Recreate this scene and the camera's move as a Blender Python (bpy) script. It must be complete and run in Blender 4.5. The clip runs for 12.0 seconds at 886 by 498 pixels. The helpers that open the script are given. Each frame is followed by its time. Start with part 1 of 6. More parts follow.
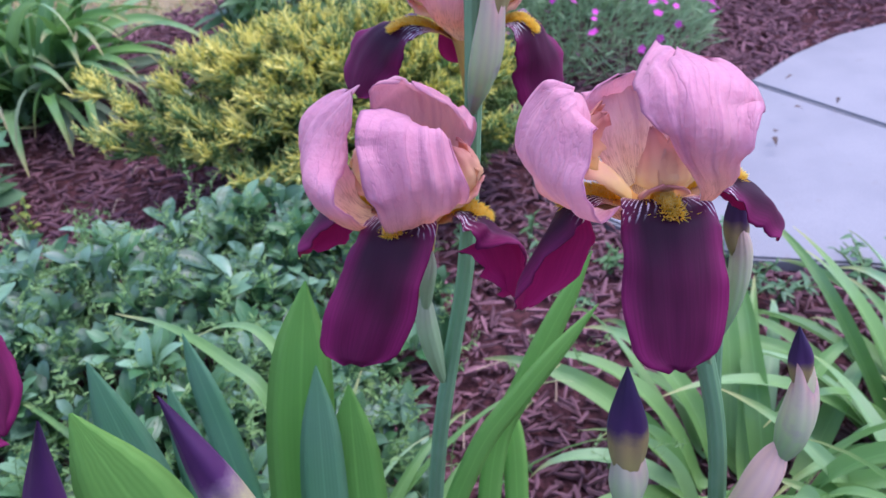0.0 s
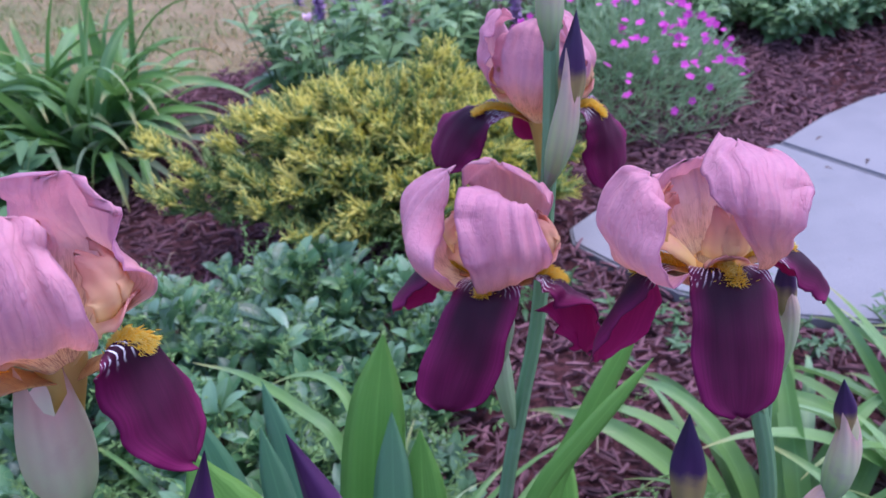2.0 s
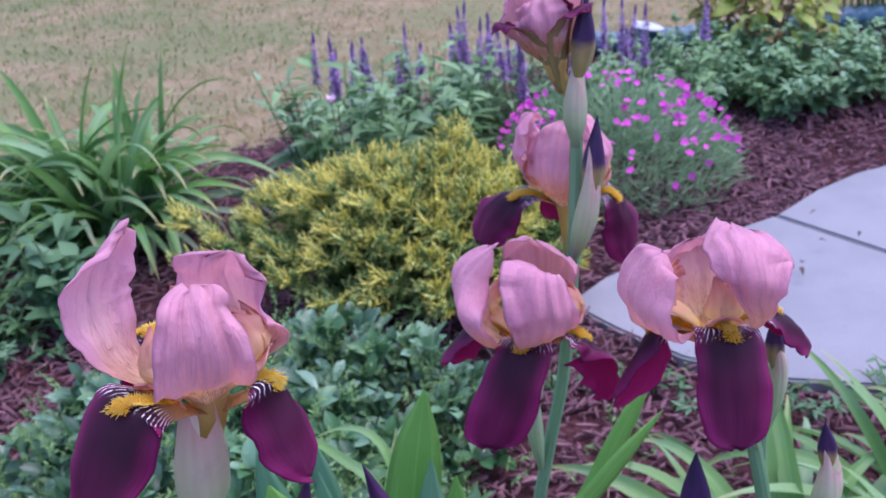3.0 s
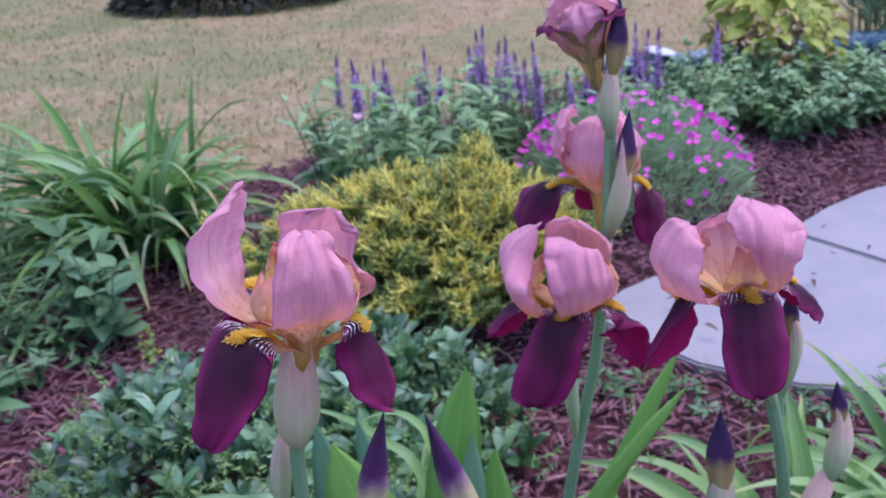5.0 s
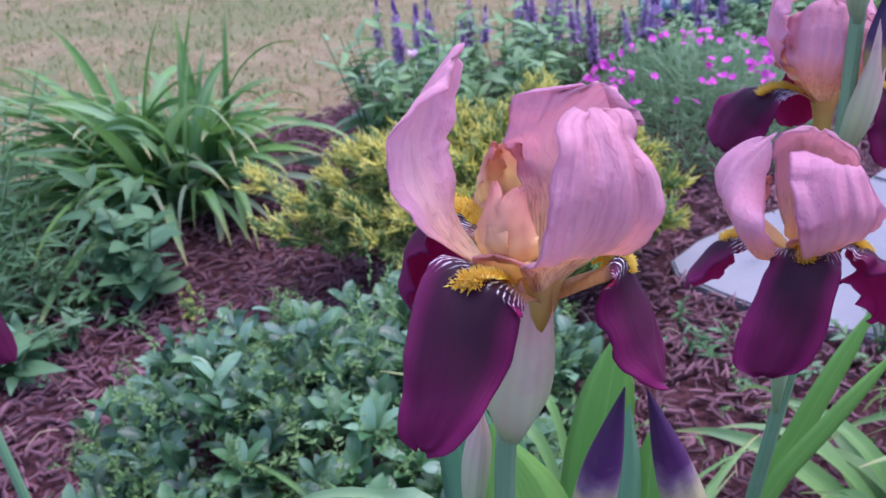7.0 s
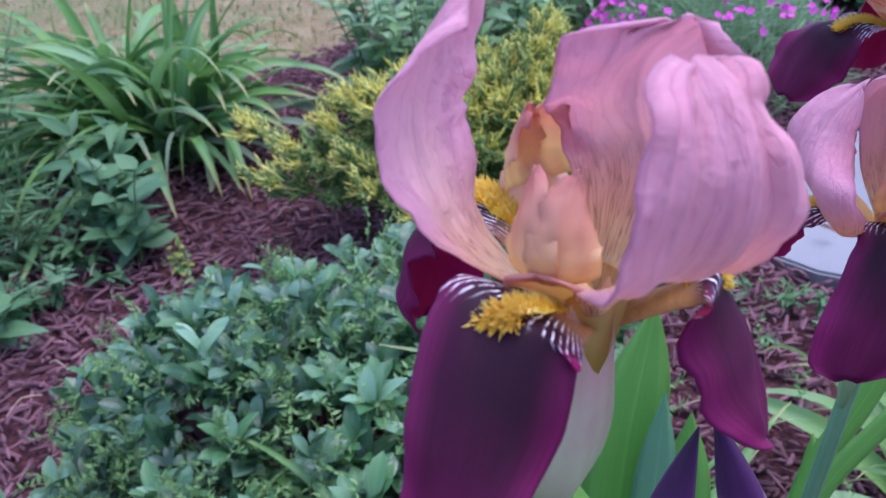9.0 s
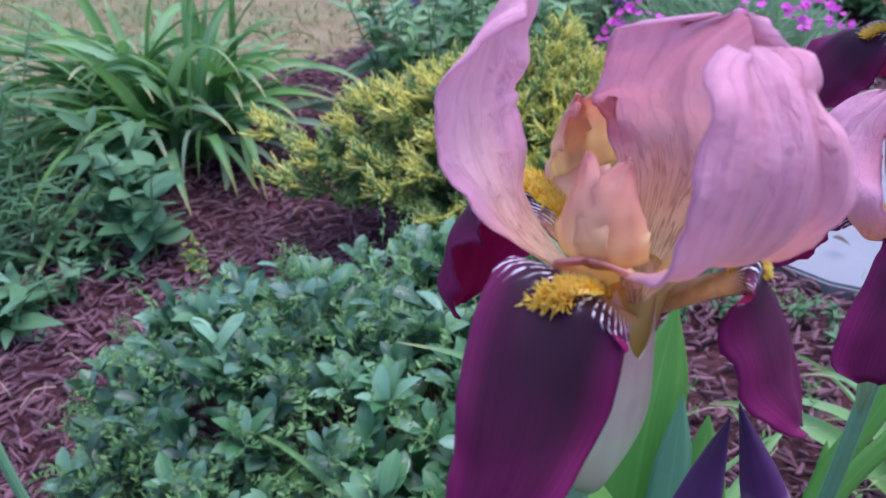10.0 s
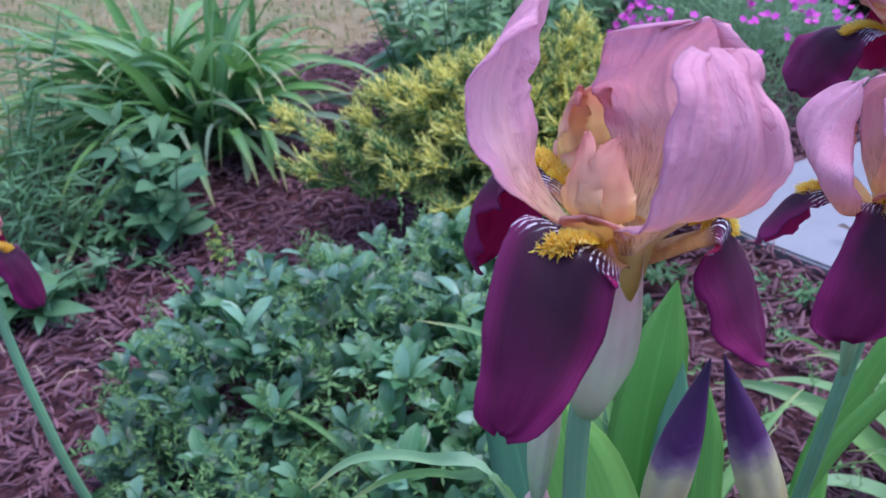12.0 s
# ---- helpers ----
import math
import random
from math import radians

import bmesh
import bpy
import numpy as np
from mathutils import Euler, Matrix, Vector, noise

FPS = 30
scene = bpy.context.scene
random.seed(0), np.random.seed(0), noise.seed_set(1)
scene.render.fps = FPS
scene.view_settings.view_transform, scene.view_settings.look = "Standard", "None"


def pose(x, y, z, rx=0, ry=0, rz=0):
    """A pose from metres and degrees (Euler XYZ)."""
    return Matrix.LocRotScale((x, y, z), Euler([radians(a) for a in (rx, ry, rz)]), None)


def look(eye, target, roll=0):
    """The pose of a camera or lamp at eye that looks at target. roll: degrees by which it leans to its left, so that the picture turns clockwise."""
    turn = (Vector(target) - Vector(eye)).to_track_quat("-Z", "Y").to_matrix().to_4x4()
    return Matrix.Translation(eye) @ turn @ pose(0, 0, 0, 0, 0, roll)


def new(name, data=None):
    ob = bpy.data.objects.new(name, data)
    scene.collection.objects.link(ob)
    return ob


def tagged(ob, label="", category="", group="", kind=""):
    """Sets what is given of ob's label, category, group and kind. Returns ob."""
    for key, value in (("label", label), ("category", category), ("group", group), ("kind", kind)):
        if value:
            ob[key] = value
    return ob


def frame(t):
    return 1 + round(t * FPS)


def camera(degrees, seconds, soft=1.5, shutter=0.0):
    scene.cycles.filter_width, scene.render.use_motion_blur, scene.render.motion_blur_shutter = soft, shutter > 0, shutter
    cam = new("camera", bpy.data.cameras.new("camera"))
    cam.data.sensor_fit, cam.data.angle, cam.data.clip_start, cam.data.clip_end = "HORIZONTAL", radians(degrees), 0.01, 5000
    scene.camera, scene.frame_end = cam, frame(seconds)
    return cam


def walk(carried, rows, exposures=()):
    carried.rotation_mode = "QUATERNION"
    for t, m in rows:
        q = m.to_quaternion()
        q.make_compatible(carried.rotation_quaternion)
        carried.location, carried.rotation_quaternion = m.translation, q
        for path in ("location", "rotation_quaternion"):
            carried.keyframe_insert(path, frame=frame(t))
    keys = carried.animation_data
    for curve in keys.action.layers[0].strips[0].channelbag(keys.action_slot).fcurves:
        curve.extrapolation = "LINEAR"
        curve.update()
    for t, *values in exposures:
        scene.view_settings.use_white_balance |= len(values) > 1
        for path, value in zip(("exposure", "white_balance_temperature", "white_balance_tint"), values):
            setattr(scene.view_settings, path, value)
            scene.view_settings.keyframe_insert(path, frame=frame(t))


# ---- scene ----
cam = camera(48.8, 12.0)
PATH = [
    (0, (0.0396, 0.006, 1.1556), (-0.1368, 1.9944, -0.1776), -4.1),
    (0.5, (0.0444, 0.0024, 1.1568), (-0.1464, 1.992, -0.1716), -4.2),
    (1, (0.03, -0.0156, 1.1904), (-0.1848, 2.0076, -0.0828), -4.6),
    (1.5, (0.0204, -0.0324, 1.1952), (-0.2052, 2.0016, -0.0588), -4.6),
    (2, (0.0072, -0.0588, 1.2048), (-0.2256, 1.9944, -0.0156), -4.4),
    (2.5, (-0.0036, -0.1044, 1.2324), (-0.2376, 1.9896, 0.0828), -4.2),
    (3, (-0.0144, -0.1716, 1.2672), (-0.246, 1.9632, 0.1956), -4.2),
    (3.2, (-0.0216, -0.2016, 1.278), (-0.2484, 1.9464, 0.2304), -4.3),
    (5, (-0.0408, -0.2724, 1.2708), (-0.294, 1.8912, 0.264), -4.4),
    (5.5, (-0.0444, -0.276, 1.2684), (-0.3132, 1.8816, 0.2508), -4.4),
    (6, (-0.0756, -0.3048, 1.26), (-0.378, 1.8384, 0.2244), -4.2),
    (6.5, (-0.1464, -0.2364, 1.2264), (-0.444, 1.8996, 0.1716), -4.8),
    (7, (-0.1872, -0.1128, 1.1736), (-0.4704, 2.0028, 0.0792), -5.2),
    (7.2, (-0.1884, -0.0768, 1.1544), (-0.4692, 2.0292, 0.0408), -5.2),
    (8.8, (-0.2032, -0.0048, 1.1337), (-0.4898, 2.0371, -0.0737), -5.6),
    (9, (-0.2057, 0.0063, 1.1353), (-0.4926, 2.0343, -0.0776), -5.9),
    (9.5, (-0.2196, 0.0108, 1.1292), (-0.5148, 2.0616, -0.0828), -5.1),
    (10, (-0.2172, -0.006, 1.1352), (-0.5244, 2.0448, -0.0744), -4.8),
    (10.5, (-0.216, 0.0108, 1.1304), (-0.534, 2.052, -0.0912), -5.3),
    (11, (-0.2172, 0.0048, 1.1304), (-0.5436, 2.04, -0.0996), -5.4),
    (11.5, (-0.2184, -0.0132, 1.1376), (-0.552, 2.0208, -0.0912), -5.6),
    (12, (-0.2136, -0.072, 1.1604), (-0.5532, 1.968, -0.0588), -5.4),
]
walk(cam, [(t, look(eye, target, roll)) for t, eye, target, roll in PATH], [(0, 1.42, 5700, 33), (0.6, 1.40, 5650, 33), (1.0, 1.22, 5600, 34), (2.5, 1.18, 5600, 36), (3, 1.22, 5650, 37), (5, 1.20, 5750, 39), (6, 1.23, 5700, 39), (6.5, 1.31, 5700, 39), (7, 1.30, 5650, 38), (9, 1.26, 5500, 30), (10.5, 1.24, 5450, 28), (12, 1.22, 5350, 27)])
cam.data.dof.use_dof, cam.data.dof.focus_distance, cam.data.dof.aperture_fstop = True, 0.46, 23.0

# ---- world, sun, exposure ----
world = bpy.data.worlds.new("sky")
scene.world = world
world.use_nodes = True
wn, wl = world.node_tree.nodes, world.node_tree.links
sky = wn.new("ShaderNodeTexSky")
sky.sky_type, sky.sun_disc = "NISHITA", False
sky.sun_elevation, sky.sun_rotation = radians(72), radians(65)
sky.air_density, sky.dust_density, sky.ozone_density = 1.0, 2.0, 1.5
wn["Background"].inputs["Strength"].default_value = 0.16
wl.new(sky.outputs["Color"], wn["Background"].inputs["Color"])
sun = new("sun", bpy.data.lights.new("sun", "SUN"))
sun.data.energy, sun.data.angle, sun.data.color = 1.0, radians(60), (1.0, 0.95, 0.90)
sun.matrix_world = look((1.3, 0.6, 4.5), (0, 0, 0))


# ---- materials ----
def nodes_of(name):
    m = bpy.data.materials.new(name)
    m.use_nodes = True
    nt = m.node_tree
    return m, nt, nt.nodes, nt.links, nt.nodes["Principled BSDF"]


def ramp(nodes, stops):
    r = nodes.new("ShaderNodeValToRGB")
    e = r.color_ramp.elements
    while len(e) < len(stops):
        e.new(0.5)
    for k, (p, c) in zip(e, stops):
        k.position, k.color = p, (*c, 1)
    return r


def noise_node(nodes, links, scale, detail=4, coord="Object", stretch=None, rough=0.55):
    tc = nodes.new("ShaderNodeTexCoord")
    n = nodes.new("ShaderNodeTexNoise")
    n.inputs["Scale"].default_value, n.inputs["Detail"].default_value, n.inputs["Roughness"].default_value = scale, detail, rough
    src = tc.outputs[coord]
    if stretch:
        mp = nodes.new("ShaderNodeMapping")
        mp.inputs["Scale"].default_value = stretch
        links.new(src, mp.inputs["Vector"])
        src = mp.outputs["Vector"]
    links.new(src, n.inputs["Vector"])
    return n


def mix(nodes, links, fac, a, b, kind="MIX"):
    m = nodes.new("ShaderNodeMix")
    m.data_type, m.blend_type = "RGBA", kind
    for socket, value in ((m.inputs[0], fac), (m.inputs[6], a), (m.inputs[7], b)):
        if isinstance(value, (int, float)):
            socket.default_value = value
        elif isinstance(value, tuple):
            socket.default_value = (*value, 1)
        else:
            links.new(value, socket)
    return m.outputs[2]


def bump(nodes, links, bsdf, height, strength=0.3, distance=0.002):
    b = nodes.new("ShaderNodeBump")
    b.inputs["Strength"].default_value, b.inputs["Distance"].default_value = strength, distance
    links.new(height, b.inputs["Height"])
    links.new(b.outputs["Normal"], bsdf.inputs["Normal"])


def thin(nodes, links, bsdf, nt, colour, share):
    """Mixes light that shines through a thin petal or leaf into a surface."""
    t = nodes.new("ShaderNodeBsdfTranslucent")
    if isinstance(colour, tuple):
        t.inputs["Color"].default_value = (*colour, 1)
    else:
        links.new(colour, t.inputs["Color"])
    m = nodes.new("ShaderNodeMixShader")
    m.inputs[0].default_value = share
    links.new(bsdf.outputs[0], m.inputs[1])
    links.new(t.outputs[0], m.inputs[2])
    links.new(m.outputs[0], nodes["Material Output"].inputs["Surface"])


def maths(nodes, links, op, a, b=0.0, c=0.0):
    m = nodes.new("ShaderNodeMath")
    m.operation = op
    for socket, value in zip(m.inputs, (a, b, c)):
        if isinstance(value, (int, float)):
            socket.default_value = value
        else:
            links.new(value, socket)
    return m.outputs[0]


def span(nodes, links, value, a, b, lo=0.0, hi=1.0):
    m = nodes.new("ShaderNodeMapRange")
    m.interpolation_type = "SMOOTHSTEP"
    for socket, v in zip(m.inputs, (value, a, b, lo, hi)):
        if isinstance(v, (int, float)):
            socket.default_value = v
        else:
            links.new(v, socket)
    return m.outputs[0]


def uv_of(nodes, links):
    tc = nodes.new("ShaderNodeTexCoord")
    s = nodes.new("ShaderNodeSeparateXYZ")
    links.new(tc.outputs["UV"], s.inputs[0])
    return tc, s.outputs[0], s.outputs[1]


def random_of(nodes, islands):
    if islands:
        return nodes.new("ShaderNodeNewGeometry").outputs["Random Per Island"]
    return nodes.new("ShaderNodeObjectInfo").outputs["Random"]


def leaf_material(name, dark, light, islands=False, through_share=0.3, rough=0.45, tip=None, bloom=None, veins=40.0, spec=0.35):
    """Green leaf: hue varies from leaf to leaf, with a pale midrib, long veins and, if asked, a tip of another colour and a grey bloom."""
    m, nt, N, L, bsdf = nodes_of(name)
    tc, u, v = uv_of(N, L)
    n = noise_node(N, L, 14.0, 3)
    rnd = random_of(N, islands)
    f = maths(N, L, "ADD", maths(N, L, "MULTIPLY", rnd, 0.75), maths(N, L, "MULTIPLY", n.outputs["Fac"], 0.35))
    col = mix(N, L, f, dark, light)
    if bloom:
        nb = noise_node(N, L, 6.0, 2)
        col = mix(N, L, span(N, L, nb.outputs["Fac"], 0.44, 0.64, 0.0, 0.36), col, bloom)
        col = mix(N, L, span(N, L, rnd, 0.72, 0.98, 0.0, 0.5), col, tuple(min(1, c * 1.25) for c in bloom))
    # midrib and parallel veins
    off = maths(N, L, "ABSOLUTE", maths(N, L, "SUBTRACT", v, 0.5))
    rib = span(N, L, off, 0.0, 0.05, 0.22, 0.0)
    col = mix(N, L, rib, col, tuple(min(1, c * 1.6 + 0.02) for c in light))
    wave = maths(N, L, "SINE", maths(N, L, "MULTIPLY", v, veins * 3.14))
    col = mix(N, L, maths(N, L, "MULTIPLY_ADD", wave, 0.07, 0.07), col, dark)
    if tip:
        col = mix(N, L, span(N, L, maths(N, L, "ADD", u, maths(N, L, "MULTIPLY", n.outputs["Fac"], 0.12)), 0.86, 1.06), col, tip)
    L.new(col, bsdf.inputs["Base Color"])
    bsdf.inputs["Roughness"].default_value = rough
    bsdf.inputs["Specular IOR Level"].default_value = spec
    bump(N, L, bsdf, wave, 0.15, 0.0006)
    thin(N, L, bsdf, nt, mix(N, L, 0.5, col, light), through_share)
    return m


def ridges(N, L, x, y, detail=2.0, width=0.05, distortion=0.0):
    """Thin branching lines where a stretched noise crosses its middle value."""
    c = N.new("ShaderNodeCombineXYZ")
    L.new(x, c.inputs[0])
    L.new(y, c.inputs[1])
    t = N.new("ShaderNodeTexNoise")
    t.inputs["Scale"].default_value, t.inputs["Detail"].default_value, t.inputs["Distortion"].default_value = 1.0, detail, distortion
    L.new(c.outputs[0], t.inputs["Vector"])
    return span(N, L, maths(N, L, "ABSOLUTE", maths(N, L, "SUBTRACT", t.outputs["Fac"], 0.5)), 0.0, width, 1.0, 0.0), t.outputs["Fac"]


def standard_material(name="standard_petal", inner=False):
    """Dusky pink standard: bronze veined base, peach heart, lilac margin, branching veins, crinkled skin."""
    m, nt, N, L, bsdf = nodes_of(name)
    tc, u, v = uv_of(N, L)
    n = noise_node(N, L, 30.0, 4)
    broad = noise_node(N, L, 11.0, 2)
    skin = noise_node(N, L, 300.0, 3)
    crepe = noise_node(N, L, 95.0, 3, stretch=(1.0, 1.0, 0.6))
    rnd = maths(N, L, "MULTIPLY", random_of(N, False), 0.6)
    off = maths(N, L, "ABSOLUTE", maths(N, L, "SUBTRACT", v, 0.5))
    base = mix(N, L, broad.outputs["Fac"], (0.79, 0.40, 0.51), (0.88, 0.49, 0.50))
    base = mix(N, L, rnd, base, (0.76, 0.40, 0.56))
    heart = maths(N, L, "MULTIPLY", span(N, L, off, 0.10, 0.47, 1.0, 0.0), span(N, L, u, 0.35 if inner else 0.25, 1.0 if inner else 0.72, 0.95 if inner else 0.8, 0.0))
    base = mix(N, L, heart, base, (0.95, 0.66, 0.60) if inner else (0.85, 0.52, 0.50))
    # veins fan out from the base and branch
    shifted = maths(N, L, "MULTIPLY_ADD", broad.outputs["Fac"], 3.4, random_of(N, False))
    line, soft = ridges(N, L, maths(N, L, "MULTIPLY_ADD", u, 3.6, maths(N, L, "MULTIPLY", shifted, 2.0)), maths(N, L, "MULTIPLY_ADD", v, 10.0, shifted), 2.5, 0.035)
    thin_line, _ = ridges(N, L, maths(N, L, "MULTIPLY_ADD", u, 11.0, 5.0), maths(N, L, "MULTIPLY_ADD", v, 34.0, shifted), 2.0, 0.05)
    # broad wine-coloured bands along the folds
    _, band = ridges(N, L, maths(N, L, "MULTIPLY_ADD", u, 1.3, random_of(N, False)), maths(N, L, "MULTIPLY_ADD", v, 6.5, maths(N, L, "MULTIPLY", shifted, 0.8)), 1.5)
    base = mix(N, L, span(N, L, band, 0.50, 0.72, 0.0, 0.40), base, (0.56, 0.22, 0.38))
    col = mix(N, L, maths(N, L, "MULTIPLY", line, 0.15), base, (0.46, 0.15, 0.32))
    col = mix(N, L, maths(N, L, "MULTIPLY", thin_line, 0.10), col, (0.52, 0.22, 0.38))
    col = mix(N, L, span(N, L, skin.outputs["Fac"], 0.40, 0.66, 0.0, 0.16), col, (0.93, 0.64, 0.68))
    col = mix(N, L, span(N, L, off, 0.0, 0.05, 0.35, 0.0), col, (0.50, 0.22, 0.36))
    col = mix(N, L, span(N, L, n.outputs["Fac"], 0.35, 0.68, 0.0, 0.22), col, (0.93, 0.62, 0.66))
    jag = maths(N, L, "ADD", u, maths(N, L, "MULTIPLY", maths(N, L, "SUBTRACT", n.outputs["Fac"], 0.5), 0.16))
    col = mix(N, L, span(N, L, jag, 0.10, 0.40 if inner else 0.54, 0.92, 0.0), col, (0.94, 0.66, 0.42) if inner else (0.90, 0.52, 0.20))
    col = mix(N, L, span(N, L, jag, 0.06, 0.24, 0.85, 0.0), col, (0.90, 0.80, 0.50))
    streak, _ = ridges(N, L, maths(N, L, "MULTIPLY", u, 9.0), maths(N, L, "MULTIPLY_ADD", v, 30.0, shifted), 1.0, 0.075)
    col = mix(N, L, maths(N, L, "MULTIPLY", streak, span(N, L, jag, 0.14, 0.46, 0.75, 0.0)), col, (0.38, 0.14, 0.08))
    edge = maths(N, L, "MULTIPLY", span(N, L, off, 0.47, 0.5, 0.0, 0.5), span(N, L, u, 0.2, 0.4))
    col = mix(N, L, edge, col, (0.50, 0.16, 0.34))
    L.new(col, bsdf.inputs["Base Color"])
    bsdf.inputs["Roughness"].default_value = 0.5
    bsdf.inputs["Specular IOR Level"].default_value = 0.28
    bsdf.inputs["Sheen Weight"].default_value = 0.15
    relief = maths(N, L, "ADD", maths(N, L, "MULTIPLY", soft, 0.45), maths(N, L, "ADD", maths(N, L, "MULTIPLY_ADD", skin.outputs["Fac"], 0.9, maths(N, L, "MULTIPLY", crepe.outputs["Fac"], 1.6)), maths(N, L, "MULTIPLY", line, -0.35)))
    bump(N, L, bsdf, relief, 0.6, 0.0018)
    thin(N, L, bsdf, nt, mix(N, L, 0.45 if inner else 0.16, col, (1.0, 0.82, 0.76)), 0.55)
    return m


def fall_material(name, dark, bright, back=False):
    """Velvet fall: white-lined throat round the beard, darker middle, brighter margin; the back is plain crimson."""
    m, nt, N, L, bsdf = nodes_of(name)
    tc, u, v = uv_of(N, L)
    n = noise_node(N, L, 40.0, 4)
    broad = noise_node(N, L, 16.0, 2)
    off = maths(N, L, "ABSOLUTE", maths(N, L, "SUBTRACT", v, 0.5))
    tipward = span(N, L, u, 0.45, 1.0, 0.0, 0.55)
    edge = maths(N, L, "ADD", span(N, L, off, 0.22, 0.5, 0.0, 0.75), tipward)
    edge = maths(N, L, "ADD", edge, maths(N, L, "MULTIPLY", maths(N, L, "SUBTRACT", broad.outputs["Fac"], 0.5), 1.1))
    col = mix(N, L, edge, dark, bright)
    _, ribs = ridges(N, L, maths(N, L, "MULTIPLY", u, 5.0), maths(N, L, "MULTIPLY_ADD", broad.outputs["Fac"], 3.0, maths(N, L, "MULTIPLY", v, 44.0)), 3.0)
    col = mix(N, L, span(N, L, ribs, 0.35, 0.68, 0.0, 0.30), col, tuple(c * 0.6 for c in dark))
    if back:
        col = mix(N, L, span(N, L, u, 0.10, 0.42, 0.9, 0.0), col, (0.34, 0.24, 0.06))
    if not back:
        # white lines spread outwards from the beard and die away down the blade
        fan_v = maths(N, L, "DIVIDE", maths(N, L, "SUBTRACT", v, 0.5), maths(N, L, "ADD", u, 0.10))
        mine = random_of(N, False)
        sway = noise_node(N, L, 120.0, 1)
        strokes = maths(N, L, "SINE", maths(N, L, "ADD", maths(N, L, "MULTIPLY", fan_v, 40.0), maths(N, L, "MULTIPLY", maths(N, L, "ADD", sway.outputs["Fac"], mine), 7.0)))
        gaps = noise_node(N, L, 260.0, 2)
        lines = maths(N, L, "MULTIPLY", span(N, L, strokes, 0.45, 0.95), span(N, L, gaps.outputs["Fac"], 0.38, 0.56))
        far, _ = ridges(N, L, maths(N, L, "MULTIPLY", mine, 7.0), maths(N, L, "MULTIPLY", fan_v, 7.0), 0.0, 0.5)
        reach = maths(N, L, "ADD", u, maths(N, L, "MULTIPLY", maths(N, L, "SUBTRACT", n.outputs["Fac"], 0.5), 0.16))
        lines = maths(N, L, "MULTIPLY", lines, span(N, L, maths(N, L, "MULTIPLY_ADD", far, -0.10, reach), 0.26, 0.38, 1.0, 0.0))
        throat = span(N, L, u, 0.14, 0.30, 1.0, 0.0)
        col = mix(N, L, maths(N, L, "MULTIPLY", throat, 0.92), col, (0.72, 0.42, 0.14))
        col = mix(N, L, lines, col, mix(N, L, throat, (0.92, 0.88, 0.90), (0.30, 0.09, 0.05)))
    L.new(col, bsdf.inputs["Base Color"])
    bsdf.inputs["Roughness"].default_value = 0.6
    bsdf.inputs["Specular IOR Level"].default_value = 0.2
    bsdf.inputs["Sheen Weight"].default_value = 0.05
    bsdf.inputs["Sheen Roughness"].default_value = 0.4
    bsdf.inputs["Sheen Tint"].default_value = (0.6, 0.15, 0.45, 1)
    bump(N, L, bsdf, maths(N, L, "ADD", maths(N, L, "MULTIPLY", ribs, 0.5), n.outputs["Fac"]), 0.25, 0.0010)
    thin(N, L, bsdf, nt, tuple(min(1, c * 1.8) for c in bright), 0.35 if back else 0.14)
    return m


def gradient_material(name, stops, rough=0.5, share=0.25, vein=30.0, blotch=0.3, spot=(0.25, 0.12, 0.10)):
    """A colour that runs along the length, with fine lengthwise veins and blotches (spathes, buds, tubes)."""
    m, nt, N, L, bsdf = nodes_of(name)
    tc, u, v = uv_of(N, L)
    n = noise_node(N, L, 45.0, 5)
    r = ramp(N, stops)
    L.new(maths(N, L, "ADD", u, maths(N, L, "MULTIPLY", maths(N, L, "SUBTRACT", n.outputs["Fac"], 0.5), 0.35)), r.inputs[0])
    wave = maths(N, L, "SINE", maths(N, L, "MULTIPLY_ADD", n.outputs["Fac"], 1.5, maths(N, L, "MULTIPLY", v, vein * 6.28)))
    col = mix(N, L, maths(N, L, "MULTIPLY_ADD", wave, 0.08, 0.08), r.outputs[0], tuple(c for c in spot))
    col = mix(N, L, span(N, L, n.outputs["Fac"], 0.52, 0.72, 0.0, blotch), col, spot)
    L.new(col, bsdf.inputs["Base Color"])
    bsdf.inputs["Roughness"].default_value = rough
    bsdf.inputs["Specular IOR Level"].default_value = 0.3
    bump(N, L, bsdf, maths(N, L, "ADD", wave, n.outputs["Fac"]), 0.3, 0.0008)
    if share:
        thin(N, L, bsdf, nt, col, share)
    return m


def plain_material(name, a, b, scale=30.0, rough=0.7, islands=None, share=0.0, bump_d=0.0, spec=0.3):
    m, nt, N, L, bsdf = nodes_of(name)
    n = noise_node(N, L, scale, 5)
    f = n.outputs["Fac"]
    if islands is not None:
        f = maths(N, L, "ADD", maths(N, L, "MULTIPLY", random_of(N, islands), 0.8), maths(N, L, "MULTIPLY", f, 0.3))
    col = mix(N, L, f, a, b)
    L.new(col, bsdf.inputs["Base Color"])
    bsdf.inputs["Roughness"].default_value = rough
    bsdf.inputs["Specular IOR Level"].default_value = spec
    if bump_d:
        bump(N, L, bsdf, n.outputs["Fac"], 0.6, bump_d)
    if share:
        thin(N, L, bsdf, nt, col, share)
    return m


